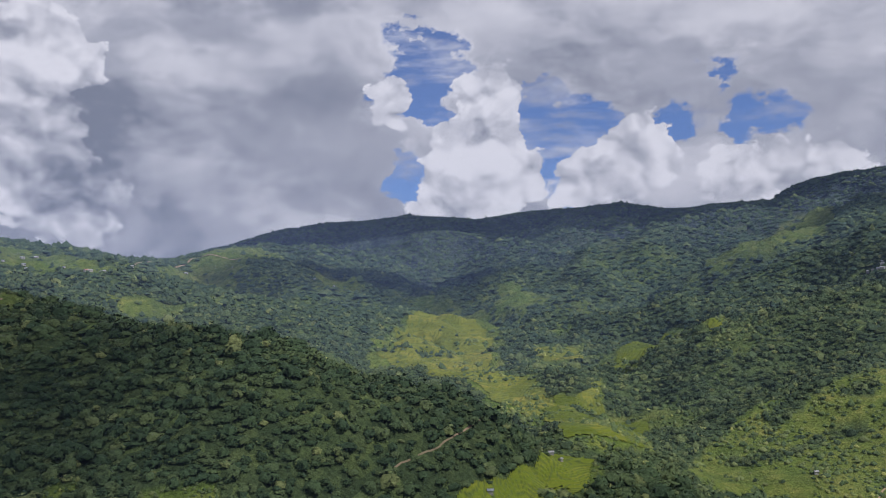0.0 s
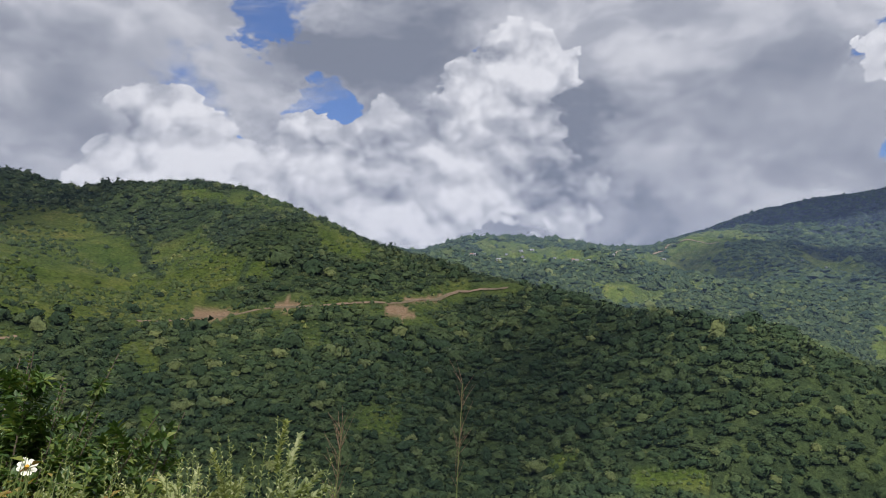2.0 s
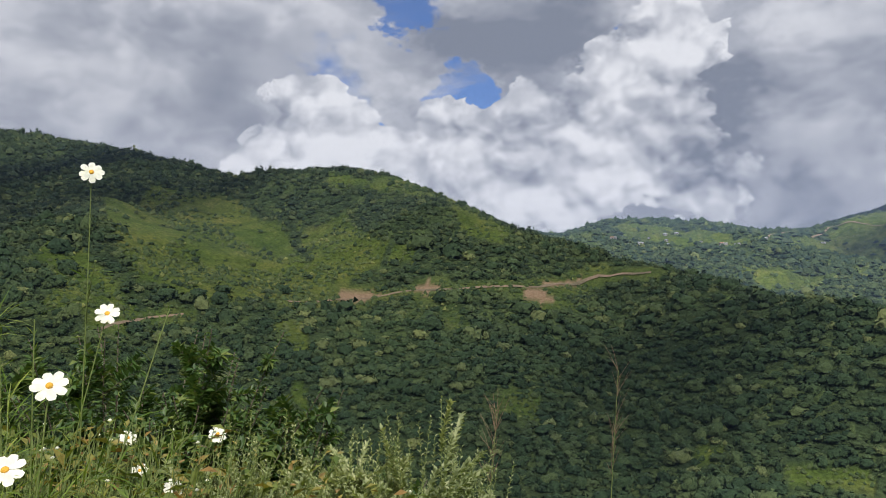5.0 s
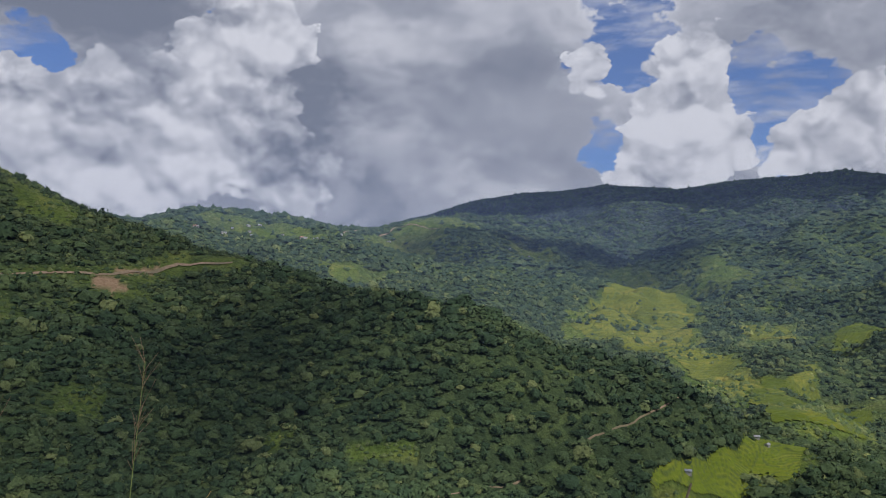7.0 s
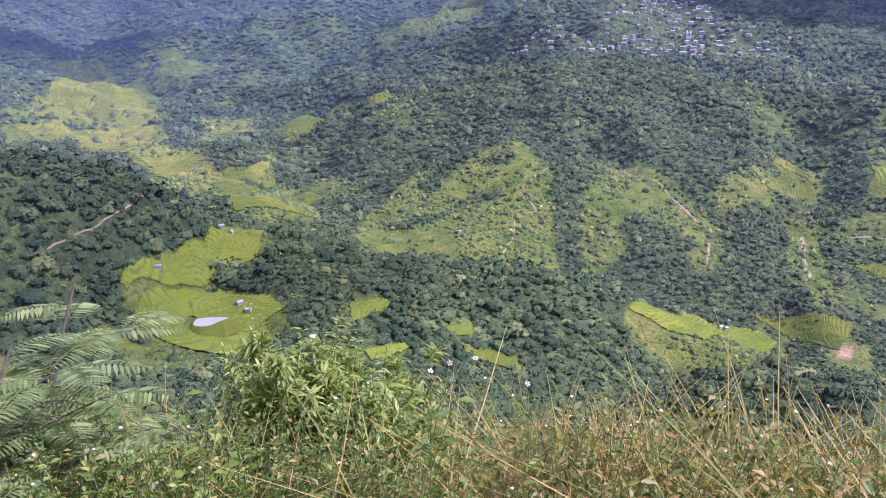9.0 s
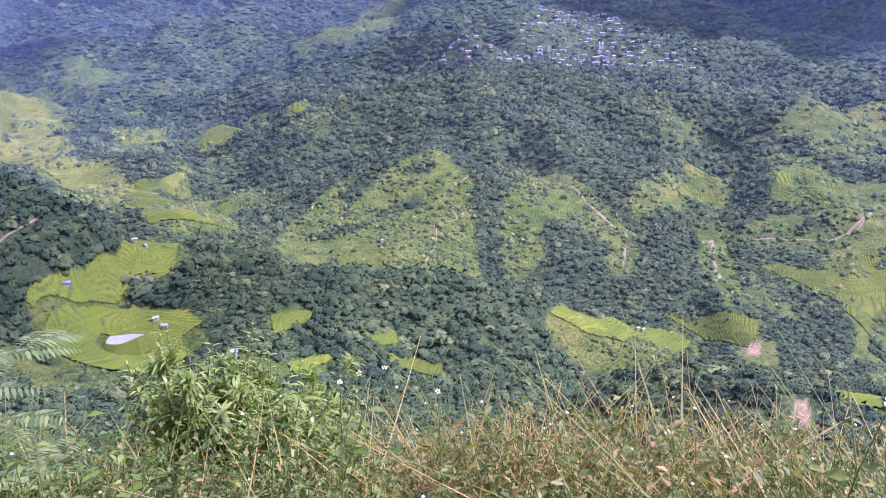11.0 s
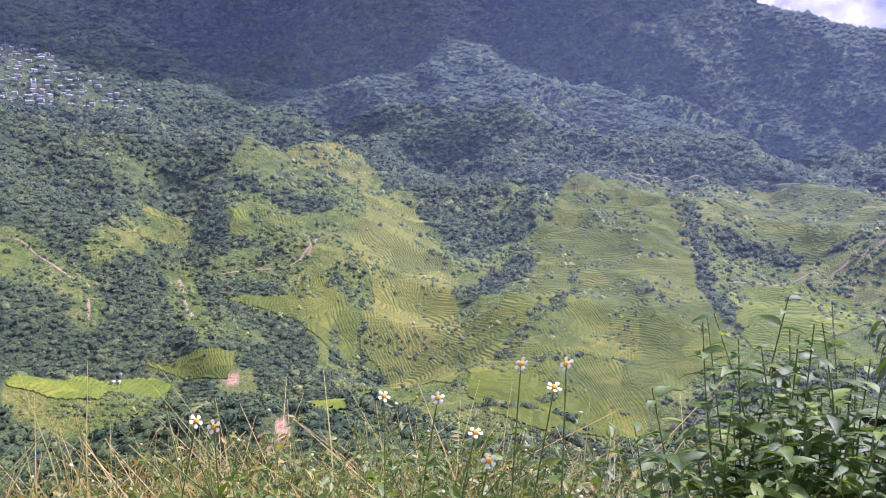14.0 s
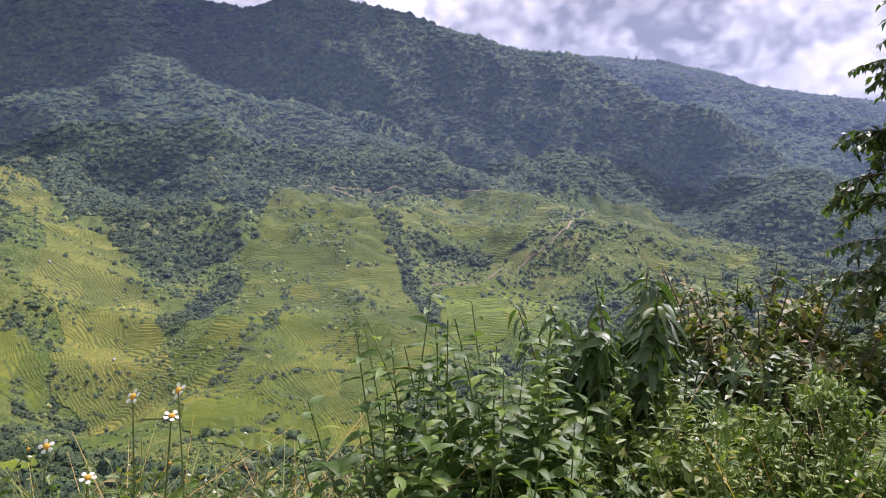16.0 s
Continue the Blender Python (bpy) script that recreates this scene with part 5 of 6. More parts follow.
GREEN = leaf_material("fresh_leaf", [(0, (0.07, 0.125, 0.02)), (0.6, (0.13, 0.205, 0.035)), (1, (0.24, 0.29, 0.065))], 0.25)
LANCE = leaf_material("bright_narrow_leaf", [(0, (0.10, 0.165, 0.03)), (0.5, (0.19, 0.265, 0.055)), (1, (0.33, 0.38, 0.11))], 0.35)
GLOSSY = leaf_material("broad_glossy_leaf", [(0, (0.045, 0.095, 0.018)), (0.7, (0.09, 0.165, 0.03)), (1, (0.19, 0.27, 0.05))], 0.28, 0.5, 0.34, "object")
DARKLEAF = leaf_material("dark_shrub_leaf", [(0, (0.04, 0.085, 0.025)), (0.7, (0.08, 0.14, 0.04)), (1, (0.17, 0.21, 0.06))], 0.45, 0.45, 0.25)
BROWNLEAF = leaf_material("reddening_leaf", [(0, (0.06, 0.10, 0.025)), (0.7, (0.13, 0.18, 0.045)), (0.9, (0.22, 0.20, 0.07)), (1, (0.26, 0.16, 0.06))], 0.2)
GREY = leaf_material("grey_green_leaf", [(0, (0.19, 0.23, 0.12)), (0.6, (0.29, 0.33, 0.18)), (1, (0.42, 0.44, 0.28))], 0.2, 0.8)
FEATHER = leaf_material("feathery_leaflet", [(0, (0.10, 0.16, 0.06)), (0.6, (0.17, 0.24, 0.09)), (1, (0.28, 0.33, 0.14))], 0.3)
STRAW = leaf_material("dry_and_green_grass", [(0, (0.13, 0.18, 0.04)), (0.4, (0.25, 0.26, 0.07)), (0.7, (0.42, 0.33, 0.13)), (1, (0.46, 0.30, 0.11))], 0.3, 0.6)
WEED = leaf_material("weed_leaf", [(0, (0.06, 0.12, 0.025)), (0.6, (0.13, 0.20, 0.04)), (0.88, (0.24, 0.27, 0.07)), (1, (0.34, 0.25, 0.10))])
DRYWEED = leaf_material("yellowing_weed_leaf", [(0, (0.09, 0.14, 0.03)), (0.55, (0.17, 0.20, 0.045)), (0.85, (0.27, 0.22, 0.065)), (1, (0.28, 0.15, 0.055))])
PINK = leaf_material("reddish_seed_plume", [(0, (0.20, 0.11, 0.07)), (1, (0.34, 0.21, 0.14))], 0.2, 0.8)
PETAL = leaf_material("white_petal", [(0, (0.78, 0.78, 0.76)), (1, (0.88, 0.88, 0.86))], 0.3, 0.5, 0.25, "object")
POLLEN = plain("yellow_flower_disc", (0.55, 0.25, 0.02), (0.80, 0.48, 0.04), 300.0, 0.8)
STEM = plain("green_stem", (0.10, 0.15, 0.035), (0.20, 0.24, 0.07), 40.0, 0.6)
DRYSTEM = plain("dry_brown_stem", (0.16, 0.10, 0.06), (0.30, 0.21, 0.13), 40.0, 0.8)
BARK = plain("grey_brown_bark", (0.09, 0.07, 0.05), (0.20, 0.16, 0.12), 25.0, 0.85)


class Heap:
    """Gathers tubes and leaves into one mesh."""

    def __init__(self):
        self.v, self.f, self.n = [], [], 0

    def add(self, v, f):
        self.v.append(v)
        self.f.append(f + self.n)
        self.n += len(v)

    def tube(self, pts, r0, r1, sides=5):
        pts = [Vector(p) for p in pts]
        v, f = [], []
        for k, p in enumerate(pts):
            t = (pts[min(k + 1, len(pts) - 1)] - pts[max(k - 1, 0)]).normalized()
            u = t.orthogonal().normalized()
            w = t.cross(u)
            r = r0 + (r1 - r0) * k / (len(pts) - 1)
            for s in range(sides):
                a = math.tau * s / sides
                v.append(p + u * (r * math.cos(a)) + w * (r * math.sin(a)))
        for k in range(len(pts) - 1):
            for s in range(sides):
                q = (s + 1) % sides
                f.append((k * sides + s, k * sides + q, (k + 1) * sides + q))
                f.append((k * sides + s, (k + 1) * sides + q, (k + 1) * sides + s))
        self.add(np.array([p[:] for p in v]), np.array(f))

    def mesh(self, name, mat, smooth=True):
        return numpy_mesh(name, np.concatenate(self.v), np.concatenate(self.f), mat, smooth)


def leaf_shape(wide=0.3, fold=0.25, droop=0.35, tip=1.0, n=5):
    """A folded, drooping blade of length 1 along +y."""
    v, f = [], []
    for k in range(n + 1):
        t = k / n
        w = 0.5 * wide * (math.sin(math.pi * t ** 0.8) ** 0.9) * (1 - 0.25 * t * tip) + min(0.004, 0.15 * wide)
        z = -droop * t * t
        v += [(-w, t, z + fold * w), (0, t, z), (w, t, z + fold * w)]
    for k in range(n):
        a = 3 * k
        for s in (0, 1):
            f += [(a + s, a + s + 1, a + s + 4), (a + s, a + s + 4, a + s + 3)]
    return np.array(v), np.array(f)


def set_at(p, out, size, spin=0.0):
    """The pose of a leaf at p that points along out."""
    y = Vector(out).normalized()
    x = y.cross(Vector((0, 0, 1)))
    x = x.normalized() if x.length > 1e-3 else Vector((1, 0, 0))
    m = Matrix((x, y, x.cross(y))).transposed() @ Matrix.Rotation(spin, 3, "Y")
    return Matrix.Translation(p) @ m.to_4x4() @ Matrix.Diagonal((size, size, size, 1))


def moved(shape, m):
    v, f = shape
    a = np.array(m)
    return v @ a[:3, :3].T + a[:3, 3], f


STAND = {"turn": 0.0}  # which way one faces, with the outstretched arm, when the bearings below are taken


def spot(b, r, sink=0.03):
    p = bearing(STAND["turn"], ARM) + bearing(b, r)
    return Vector((p.x, p.y, float(ground_at(p.x, p.y)) - sink))


def height_to(b, r, el):
    """How tall a plant at a bearing and distance is whose top reaches that angle over the horizon."""
    return EYE + r * math.tan(radians(el)) - spot(b, r).z


def arc(p, way, length, bend, rng, n=6):
    """A stem from p, leaning along way, that bends over by gravity."""
    pts, d = [Vector(p)], Vector(way).normalized()
    for k in range(n):
        d = (d + Vector((rng.uniform(-1, 1) * 0.08, rng.uniform(-1, 1) * 0.08, -bend / n))).normalized()
        pts.append(pts[-1] + d * length / n)
    return pts


def along(pts, t):
    x = min(max(t, 0), 0.9999) * (len(pts) - 1)
    k = int(x)
    return pts[k].lerp(pts[k + 1], x - k), (pts[k + 1] - pts[k]).normalized()


def shrub(name, label, category, b, r, top, spread, stems, leaf_len, shape, per_stem, mat, seed, separate=False,
          stem_mat=None, thick=0.006, twigs=0, sag=0.2, lift=0.35, bare=0.25, group="", even=0.72):
    """A bush of leaning stems with leaves up to their tips."""
    rng = random.Random(seed)
    base = spot(b, r)
    tall = height_to(b, r, top)
    ob = new(name)
    ob.location = base
    wood, leaves = Heap(), Heap()
    singles = []
    lines = []
    for s in range(stems):
        a = math.tau * (s + rng.random() * 0.8) / stems
        q = math.sqrt(rng.random()) * spread
        way = Vector((math.cos(a) * q, math.sin(a) * q, tall)).normalized()
        start = Vector((math.cos(a), math.sin(a), 0)) * 0.12 * q
        pts = arc(start, way, tall * rng.uniform(even, 1.04) * math.sqrt(1 + (q / tall) ** 2), rng.uniform(0.05, sag), rng)
        wood.tube(pts, thick, thick * 0.35)
        lines.append((pts, 1.0))
        for _ in range(twigs):
            t = rng.uniform(0.35, 0.9)
            p, d = along(pts, t)
            side = Vector((rng.uniform(-1, 1), rng.uniform(-1, 1), rng.uniform(0.0, 0.7)))
            tw = arc(p, d * 0.5 + side, tall * rng.uniform(0.18, 0.34) * (1.25 - t), sag * 1.5, rng, 4)
            wood.tube(tw, thick * 0.5, thick * 0.2, 4)
            lines.append((tw, 0.6))
    for pts, share in lines:
        n = max(3, int(per_stem * share))
        turn = rng.random() * 6
        for k in range(n):
            t = bare + (1 - bare) * (k + rng.random()) / n if share == 1.0 else (k + 0.5) / n
            p, d = along(pts, t)
            turn += 2.4 + rng.uniform(-0.4, 0.4)
            side = d.orthogonal().normalized()
            side = Matrix.Rotation(turn, 3, d) @ side
            out = side + d * lift + Vector((0, 0, 0.15))
            size = leaf_len * rng.uniform(0.6, 1.15) * (1.0 - 0.45 * max(0, t - 0.75) * 4 * (share == 1.0))
            m = set_at(p, out, size, rng.uniform(-0.5, 0.5))
            if separate and len(singles) < 290:
                singles.append(m)
            else:
                leaves.add(*moved(shape, m))
    ob_stem = new("stem", wood.mesh("stem", stem_mat or STEM))
    ob_stem.parent = ob
    tagged(ob_stem, kind="stuff")
    if leaves.n:
        o = new("foliage", leaves.mesh("foliage", mat))
        o.parent = ob
        tagged(o, kind="stuff")
    if singles:
        me = numpy_mesh("leaf", shape[0], shape[1], mat, True)
        for m in singles:
            o = new("leaf", me)
            o.parent = ob
            o.matrix_local = m
    return tagged(ob, label, category, group)


def flower(parent, at, face, petals, long, wide, rng, disc):
    """A flower head: domed yellow disc and a ring of petals."""
    bm = bmesh.new()
    bmesh.ops.create_uvsphere(bm, u_segments=10, v_segments=6, radius=disc)
    for v in bm.verts:
        v.co.z *= 0.6
    head = part("flower_head", bm, POLLEN, parent, "domed yellow flower disc")
    z = Vector(face).normalized()
    x = z.orthogonal().normalized()
    head.matrix_local = Matrix.Translation(at) @ Matrix((x, z.cross(x), z)).transposed().to_4x4()
    me = PETALS.get((long, wide))
    if me is None:
        v, f = leaf_shape(wide / long, -0.25, 0.18, 0.0, 4)
        for k, w in enumerate((0.22, 0.62, 0.92, 1.0, 0.62)):
            v[3 * k, 0], v[3 * k + 2, 0] = -0.5 * w * wide / long, 0.5 * w * wide / long
        v[13, 1] += 0.03
        me = PETALS[(long, wide)] = numpy_mesh("petal", v * long, f, PETAL, True)
    for k in range(petals):
        o = new("petal", me)
        o.parent = head
        a = math.tau * k / petals + rng.uniform(-0.08, 0.08)
        o.matrix_local = Matrix.Rotation(a, 4, "Z") @ Matrix.Translation((0, disc * 0.7, 0)) @ Matrix.Rotation(rng.uniform(-0.1, 0.35), 4, "X")


PETALS = {}
THREAD = leaf_shape(0.05, 0.1, 0.3, 1.0, 2)
SMALL = leaf_shape(0.46, 0.3, 0.3, 1.0, 2)
NARROW = leaf_shape(0.27, 0.3, 0.4, 1.0, 3)
BROAD = leaf_shape(0.46, 0.28, 0.45, 1.0, 6)
HANG = leaf_shape(0.36, 0.35, 0.9, 1.0, 5)
OVAL = leaf_shape(0.55, 0.25, 0.3, 0.4, 2)
CHIP = (np.array([(0, 0, 0), (0.24, 0.45, 0.07), (0, 1, -0.18), (-0.24, 0.45, 0.07)], float), np.array([(0, 1, 2), (0, 2, 3)]))
LEAFLET = leaf_shape(0.17, 0.2, 0.2, 0.2, 3)


def flowering(name, label, rows, petals, long, wide, disc, leaf, leaf_len, seed, stems_lean=0.5, thick=0.003):
    """One plant for each head (bearing, distance, height angle): a thin branching stem with thread-like or toothed leaves."""
    rng = random.Random(seed)
    for b, r, el in rows:
        root_b, root_r = b + rng.uniform(-5, 5) - stems_lean * 6, r + rng.uniform(-0.1, 0.25)
        base = spot(root_b, root_r)
        head = bearing(STAND["turn"], ARM) + bearing(b, r) + Vector((0, 0, EYE + r * math.tan(radians(el))))
        ob = new(name)
        ob.location = base
        h = head - base
        wood, leaves = Heap(), Heap()
        mid = Vector((h.x * 0.3, h.y * 0.3, h.z * 0.62)) + Vector((rng.uniform(-1, 1), rng.uniform(-1, 1), 0)) * 0.05
        pts = [(Vector((0, 0, 0)) * (1 - t) ** 2 + mid * 2 * t * (1 - t) + h * t * t) for t in (0, 0.17, 0.34, 0.5, 0.67, 0.84, 1.0)]
        wood.tube(pts, thick, thick * 0.5)
        for k in range(26):
            p, d = along(pts, 0.05 + 0.8 * rng.random())
            out = Vector((rng.uniform(-1, 1), rng.uniform(-1, 1), rng.uniform(-0.1, 0.9)))
            leaves.add(*moved(leaf, set_at(p, out, leaf_len * rng.uniform(0.5, 1.2), rng.uniform(-1, 1))))
        for k in range(3):
            p, d = along(pts, rng.uniform(0.45, 0.9))
            tw = arc(p, d + Vector((rng.uniform(-0.8, 0.8), rng.uniform(-0.8, 0.8), 0.3)), rng.uniform(0.10, 0.22), 0.1, rng, 3)
            wood.tube(tw, thick * 0.6, thick * 0.4, 4)
            bm = bmesh.new()
            bmesh.ops.create_uvsphere(bm, u_segments=6, v_segments=4, radius=disc * 0.55, matrix=Matrix.Translation(tw[-1]))
            part("bud", bm, POLLEN if k == 0 else STEM, ob)
        o = new("stem", wood.mesh("stem", STEM))
        o.parent = ob
        o = new("foliage", leaves.mesh("foliage", GREEN))
        o.parent = ob
        tagged(o, kind="stuff")
        to_eye = (Vector((0, 0, EYE)) - head).normalized()
        flower(ob, h, to_eye + Vector((rng.uniform(-0.7, 0.7), rng.uniform(-0.7, 0.7), rng.uniform(0.2, 0.9))), petals, long, wide, rng, disc)
        tagged(ob, label, "flower", "flowering weeds on the bank")


def wormwood(b, r, top, spread, seed):
    """Grey-green upright spikes packed with tiny leaves."""
    shrub("wormwood", "pale grey-green wormwood clump on the bank's edge", "shrub", b, r, top, spread * 0.6, 30, 0.030,
          CHIP, 130, GREY, seed, sag=0.15, lift=1.0, thick=0.003, twigs=7, bare=0.3, group="wormwood clumps", even=0.86)


def hang(name, heap, mat, parent):
    """Links a heap as a part of a thing."""
    o = new(name, heap.mesh(name, mat))
    o.parent = parent
    return o


def feather_tree(b, r, top, seed):
    """A sapling with forked branches and doubly feathered leaves."""
    rng = random.Random(seed)
    base = spot(b, r)
    tall = height_to(b, r, top)
    ob = new("mimosa_sapling")
    ob.location = base
    trunk, leaves, ribs = Heap(), Heap(), Heap()
    side = bearing(b + 90)
    main = [Vector((0, 0, 0)), -side * 0.10 + Vector((0, 0, tall * 0.25)), -side * 0.16 + Vector((0, 0, tall * 0.48)), side * 0.05 + Vector((0, 0, tall * 0.75)), side * 0.14 + Vector((0, 0, tall * 0.97))]
    trunk.tube(main, 0.016, 0.005, 7)
    hang("trunk", trunk, BARK, ob)
    limbs = [main]
    for s, z, ln in ((-1, 0.36, 0.6), (1, 0.36, 0.55), (-1, 0.6, 0.4), (1, 0.72, 0.35), (-1, 0.25, 0.5), (1, 0.5, 0.5)):
        p, d = along(main, z)
        limb = arc(p, side * s * 1.2 + Vector((rng.uniform(-0.3, 0.3), rng.uniform(-0.3, 0.3), 0.75)), ln, 0.35, rng, 4)
        branch = Heap()
        branch.tube(limb, 0.008, 0.003, 5)
        hang("branch", branch, BARK, ob)
        limbs.append(limb)
    for limb in limbs:
        for k in range(7):
            p, d = along(limb, 0.45 + 0.55 * (k + rng.random() * 0.5) / 7)
            a = rng.random() * math.tau
            rib = arc(p, Vector((math.cos(a), math.sin(a), 0.45)), rng.uniform(0.24, 0.36), 0.7, rng, 5)
            ribs.tube(rib, 0.002, 0.001, 3)
            for j in range(15):
                q, e = along(rib, 0.1 + 0.9 * j / 15)
                across = e.cross(Vector((0, 0, 1))).normalized()
                for s in (-1, 1):
                    ln = 0.10 * math.sin(math.pi * (0.2 + 0.75 * j / 15))
                    leaves.add(*moved(LEAFLET, set_at(q, across * s + e * 0.35, ln, rng.uniform(-0.3, 0.3))))
    ribs.n and tagged(hang("leaf_rib", ribs, STEM, ob), kind="stuff")
    o = new("foliage", leaves.mesh("foliage", FEATHER))
    o.parent = ob
    tagged(o, kind="stuff")
    tagged(ob, "thin mimosa sapling with feathery compound leaves", "sapling")


def dead_stalk(b, r, low, top, seed):
    """A tall pale stalk with a thin branching seed head."""
    rng = random.Random(seed)
    base = spot(b - 2, r)
    tall = height_to(b, r, top)
    ob = new("seed_stalk")
    ob.location = base
    wood = Heap()
    tip = bearing(STAND["turn"], ARM) + bearing(b, r) + Vector((0, 0, base.z + tall)) - base
    pts = [Vector((0, 0, 0)).lerp(tip, t) + Vector((0, 0, 0.15 * math.sin(math.pi * t))) for t in (0, 0.25, 0.5, 0.75, 1)]
    wood.tube(pts, 0.005, 0.002)
    o = new("stalk", wood.mesh("stalk", STEM))
    o.parent = ob
    head = Heap()
    for k in range(34):
        p, d = along(pts, rng.uniform(0.72, 1.0))
        tw = arc(p, d + Vector((rng.uniform(-1, 1), rng.uniform(-1, 1), rng.uniform(-0.1, 0.5))) * 0.6, rng.uniform(0.06, 0.22), 0.2, rng, 3)
        head.tube(tw, 0.0016, 0.0008, 3)
    o = new("seed_head", head.mesh("seed_head", DRYSTEM))
    o.parent = ob
    tagged(ob, "tall pale stalk with a dry branching seed head", "weed", "dry stalks over the slope")


def weed_bank(name, label, b0, b1, r0, r1, top0, top1, count, seed, straw=0.5, herb=None, even=0.45):
    """Tangled grass and weeds along the bank; heights swell and sink."""
    rng = random.Random(seed)
    grass, herbs, stalks, bits = Heap(), Heap(), Heap(), Heap()
    dot = (np.array([(1, 0, 0), (0, 1, 0), (-1, 0, 0), (0, -1, 0), (0, 0, 1), (0, 0, -1)], float), np.array([(0, 1, 4), (1, 2, 4), (2, 3, 4), (3, 0, 4), (1, 0, 5), (2, 1, 5), (3, 2, 5), (0, 3, 5)]))
    blades = [leaf_shape(0.0065, 0.4, d, 1.0, 4) for d in (0.3, 0.7, 1.2)]
    for k in range(count):
        b, r = rng.uniform(b0, b1), rng.uniform(r0, r1)
        t = (b - b0) / (b1 - b0)
        el = top0 + (top1 - top0) * t + 2.6 * noise.noise((b * 0.22, r * 0.7, seed))
        p = spot(b, r)
        tall = min(1.7, max(0.12, (EYE + r * math.tan(radians(el)) - p.z) * rng.uniform(even, 1.0)))
        kind = rng.random()
        if kind < straw:
            for _ in range(4):
                way = Vector((rng.uniform(-0.6, 0.6), rng.uniform(-0.6, 0.6), 1.0))
                grass.add(*moved(rng.choice(blades), set_at(p + Vector((rng.uniform(-0.04, 0.04), rng.uniform(-0.04, 0.04), 0)), way, min(1.15, tall * rng.uniform(0.7, 1.15)), rng.uniform(-1.5, 1.5))))
        else:
            pts = arc(p, Vector((rng.uniform(-0.35, 0.35), rng.uniform(-0.35, 0.35), 1.0)), tall, 0.25, rng, 4)
            stalks.tube(pts, 0.0028, 0.0012, 3)
            for j in range(rng.randint(16, 26)):
                q, d = along(pts, rng.uniform(0.25, 1.0))
                out = Vector((rng.uniform(-1, 1), rng.uniform(-1, 1), rng.uniform(-0.2, 0.8)))
                herbs.add(*moved(CHIP, set_at(q, out, rng.uniform(0.018, 0.055), rng.uniform(-0.8, 0.8))))
            if rng.random() < 0.07:
                bits.add(*moved(dot, Matrix.Translation(pts[-1]) @ Matrix.Diagonal((0.008, 0.008, 0.006, 1))))
    ob = new(name)
    for nm, heap, mat in (("grass_blades", grass, STRAW), ("weed_leaves", herbs, herb or WEED), ("weed_stalks", stalks, STEM), ("tiny_flowers", bits, PETAL)):
        if heap.n:
            o = new(nm, heap.mesh(nm, mat))
            o.parent = ob
            tagged(o, kind="stuff")
    tagged(ob, label, "weeds", kind="stuff")


STAND["turn"] = -45.0
# ---- left of the outlook: cosmos, a dark shrub, wormwood
flowering("cosmos", "white cosmos flower on a thin feathery stem", [(-69.9, 2.3, 8.6), (-68.7, 2.2, -1.0), (-72.1, 1.6, -5.7), (-74.5, 1.5, -10.8),
          (-61.3, 2.9, -9.5), (-67.2, 3.1, -9.4), (-66.4, 3.1, -11.6), (-64.2, 2.7, -12.9)], 8, 0.027, 0.018, 0.007, THREAD, 0.09, 5)
shrub("dark_shrub", "dark green broadleaf shrub beside the cosmos", "shrub", -66.5, 5.6, -2.6, 1.0, 52, 0.08, CHIP, 100, DARKLEAF, 11, twigs=8, thick=0.010, stem_mat=BARK, bare=0.45)
shrub("dark_shrub", "dark green broadleaf shrub on the slope's edge", "shrub", -60.5, 5.8, -6.6, 0.85, 42, 0.075, CHIP, 90, DARKLEAF, 12, twigs=8, thick=0.010, stem_mat=BARK, bare=0.4)
shrub("dark_shrub", "dark green broadleaf shrub under the wormwood", "shrub", -52.0, 5.4, -11.5, 0.6, 24, 0.065, CHIP, 60, DARKLEAF, 13, twigs=8, thick=0.010, stem_mat=BARK, bare=0.1)
wormwood(-58.2, 2.9, -9.2, 0.22, 21)
wormwood(-52.6, 2.9, -10.2, 0.16, 22)
wormwood(-47.0, 3.0, -8.4, 0.16, 23)
wormwood(-44.6, 3.2, -12.6, 0.12, 24)
dead_stalk(-32.3, 4.6, -14, -4.8, 31)
dead_stalk(-41.1, 4.2, -14, -9.4, 32)
shrub("cosmos", "leafy yellow-green cosmos clump without flowers", "flower", -73.6, 1.75, 3.5, 0.10, 9, 0.085, THREAD, 90, GREEN, 14, twigs=5, thick=0.004, bare=0.15, lift=0.8)
weed_bank("bank_weeds", "tangled yellowing weeds and grass below the cosmos", -84, -56, 1.7, 3.6, 3.5, -13.5, 2500, 41, 0.5, DRYWEED, 0.72)
weed_bank("bank_weeds", "low weeds along the bank's edge", -60, -12, 2.6, 4.0, -15.5, -19.0, 420, 42, 0.5)

STAND["turn"] = 20.0
# ---- middle: mimosa sapling, bright lance-leaved bush, tall weeds
feather_tree(-4.2, 3.3, -12.3, 51)
feather_tree(-8.5, 3.1, -16.0, 52)
shrub("willow_leaf_bush", "bright green bush with narrow willow-like leaves", "bush", 12.8, 4.2, -16.6, 0.42, 36, 0.095, NARROW, 52, LANCE, 61, twigs=2, thick=0.007, bare=0.3)
shrub("willow_leaf_bush", "bright green bush with narrow willow-like leaves on the slope", "bush", 18.0, 4.0, -19.8, 0.5, 34, 0.09, NARROW, 46, LANCE, 62, twigs=2, thick=0.007, bare=0.3)
shrub("broad_leaf_vine", "sprawling weed with broad green leaves", "weed", 2.0, 3.0, -21.8, 0.5, 9, 0.12, OVAL, 9, GREEN, 63, True, thick=0.004, sag=0.6)
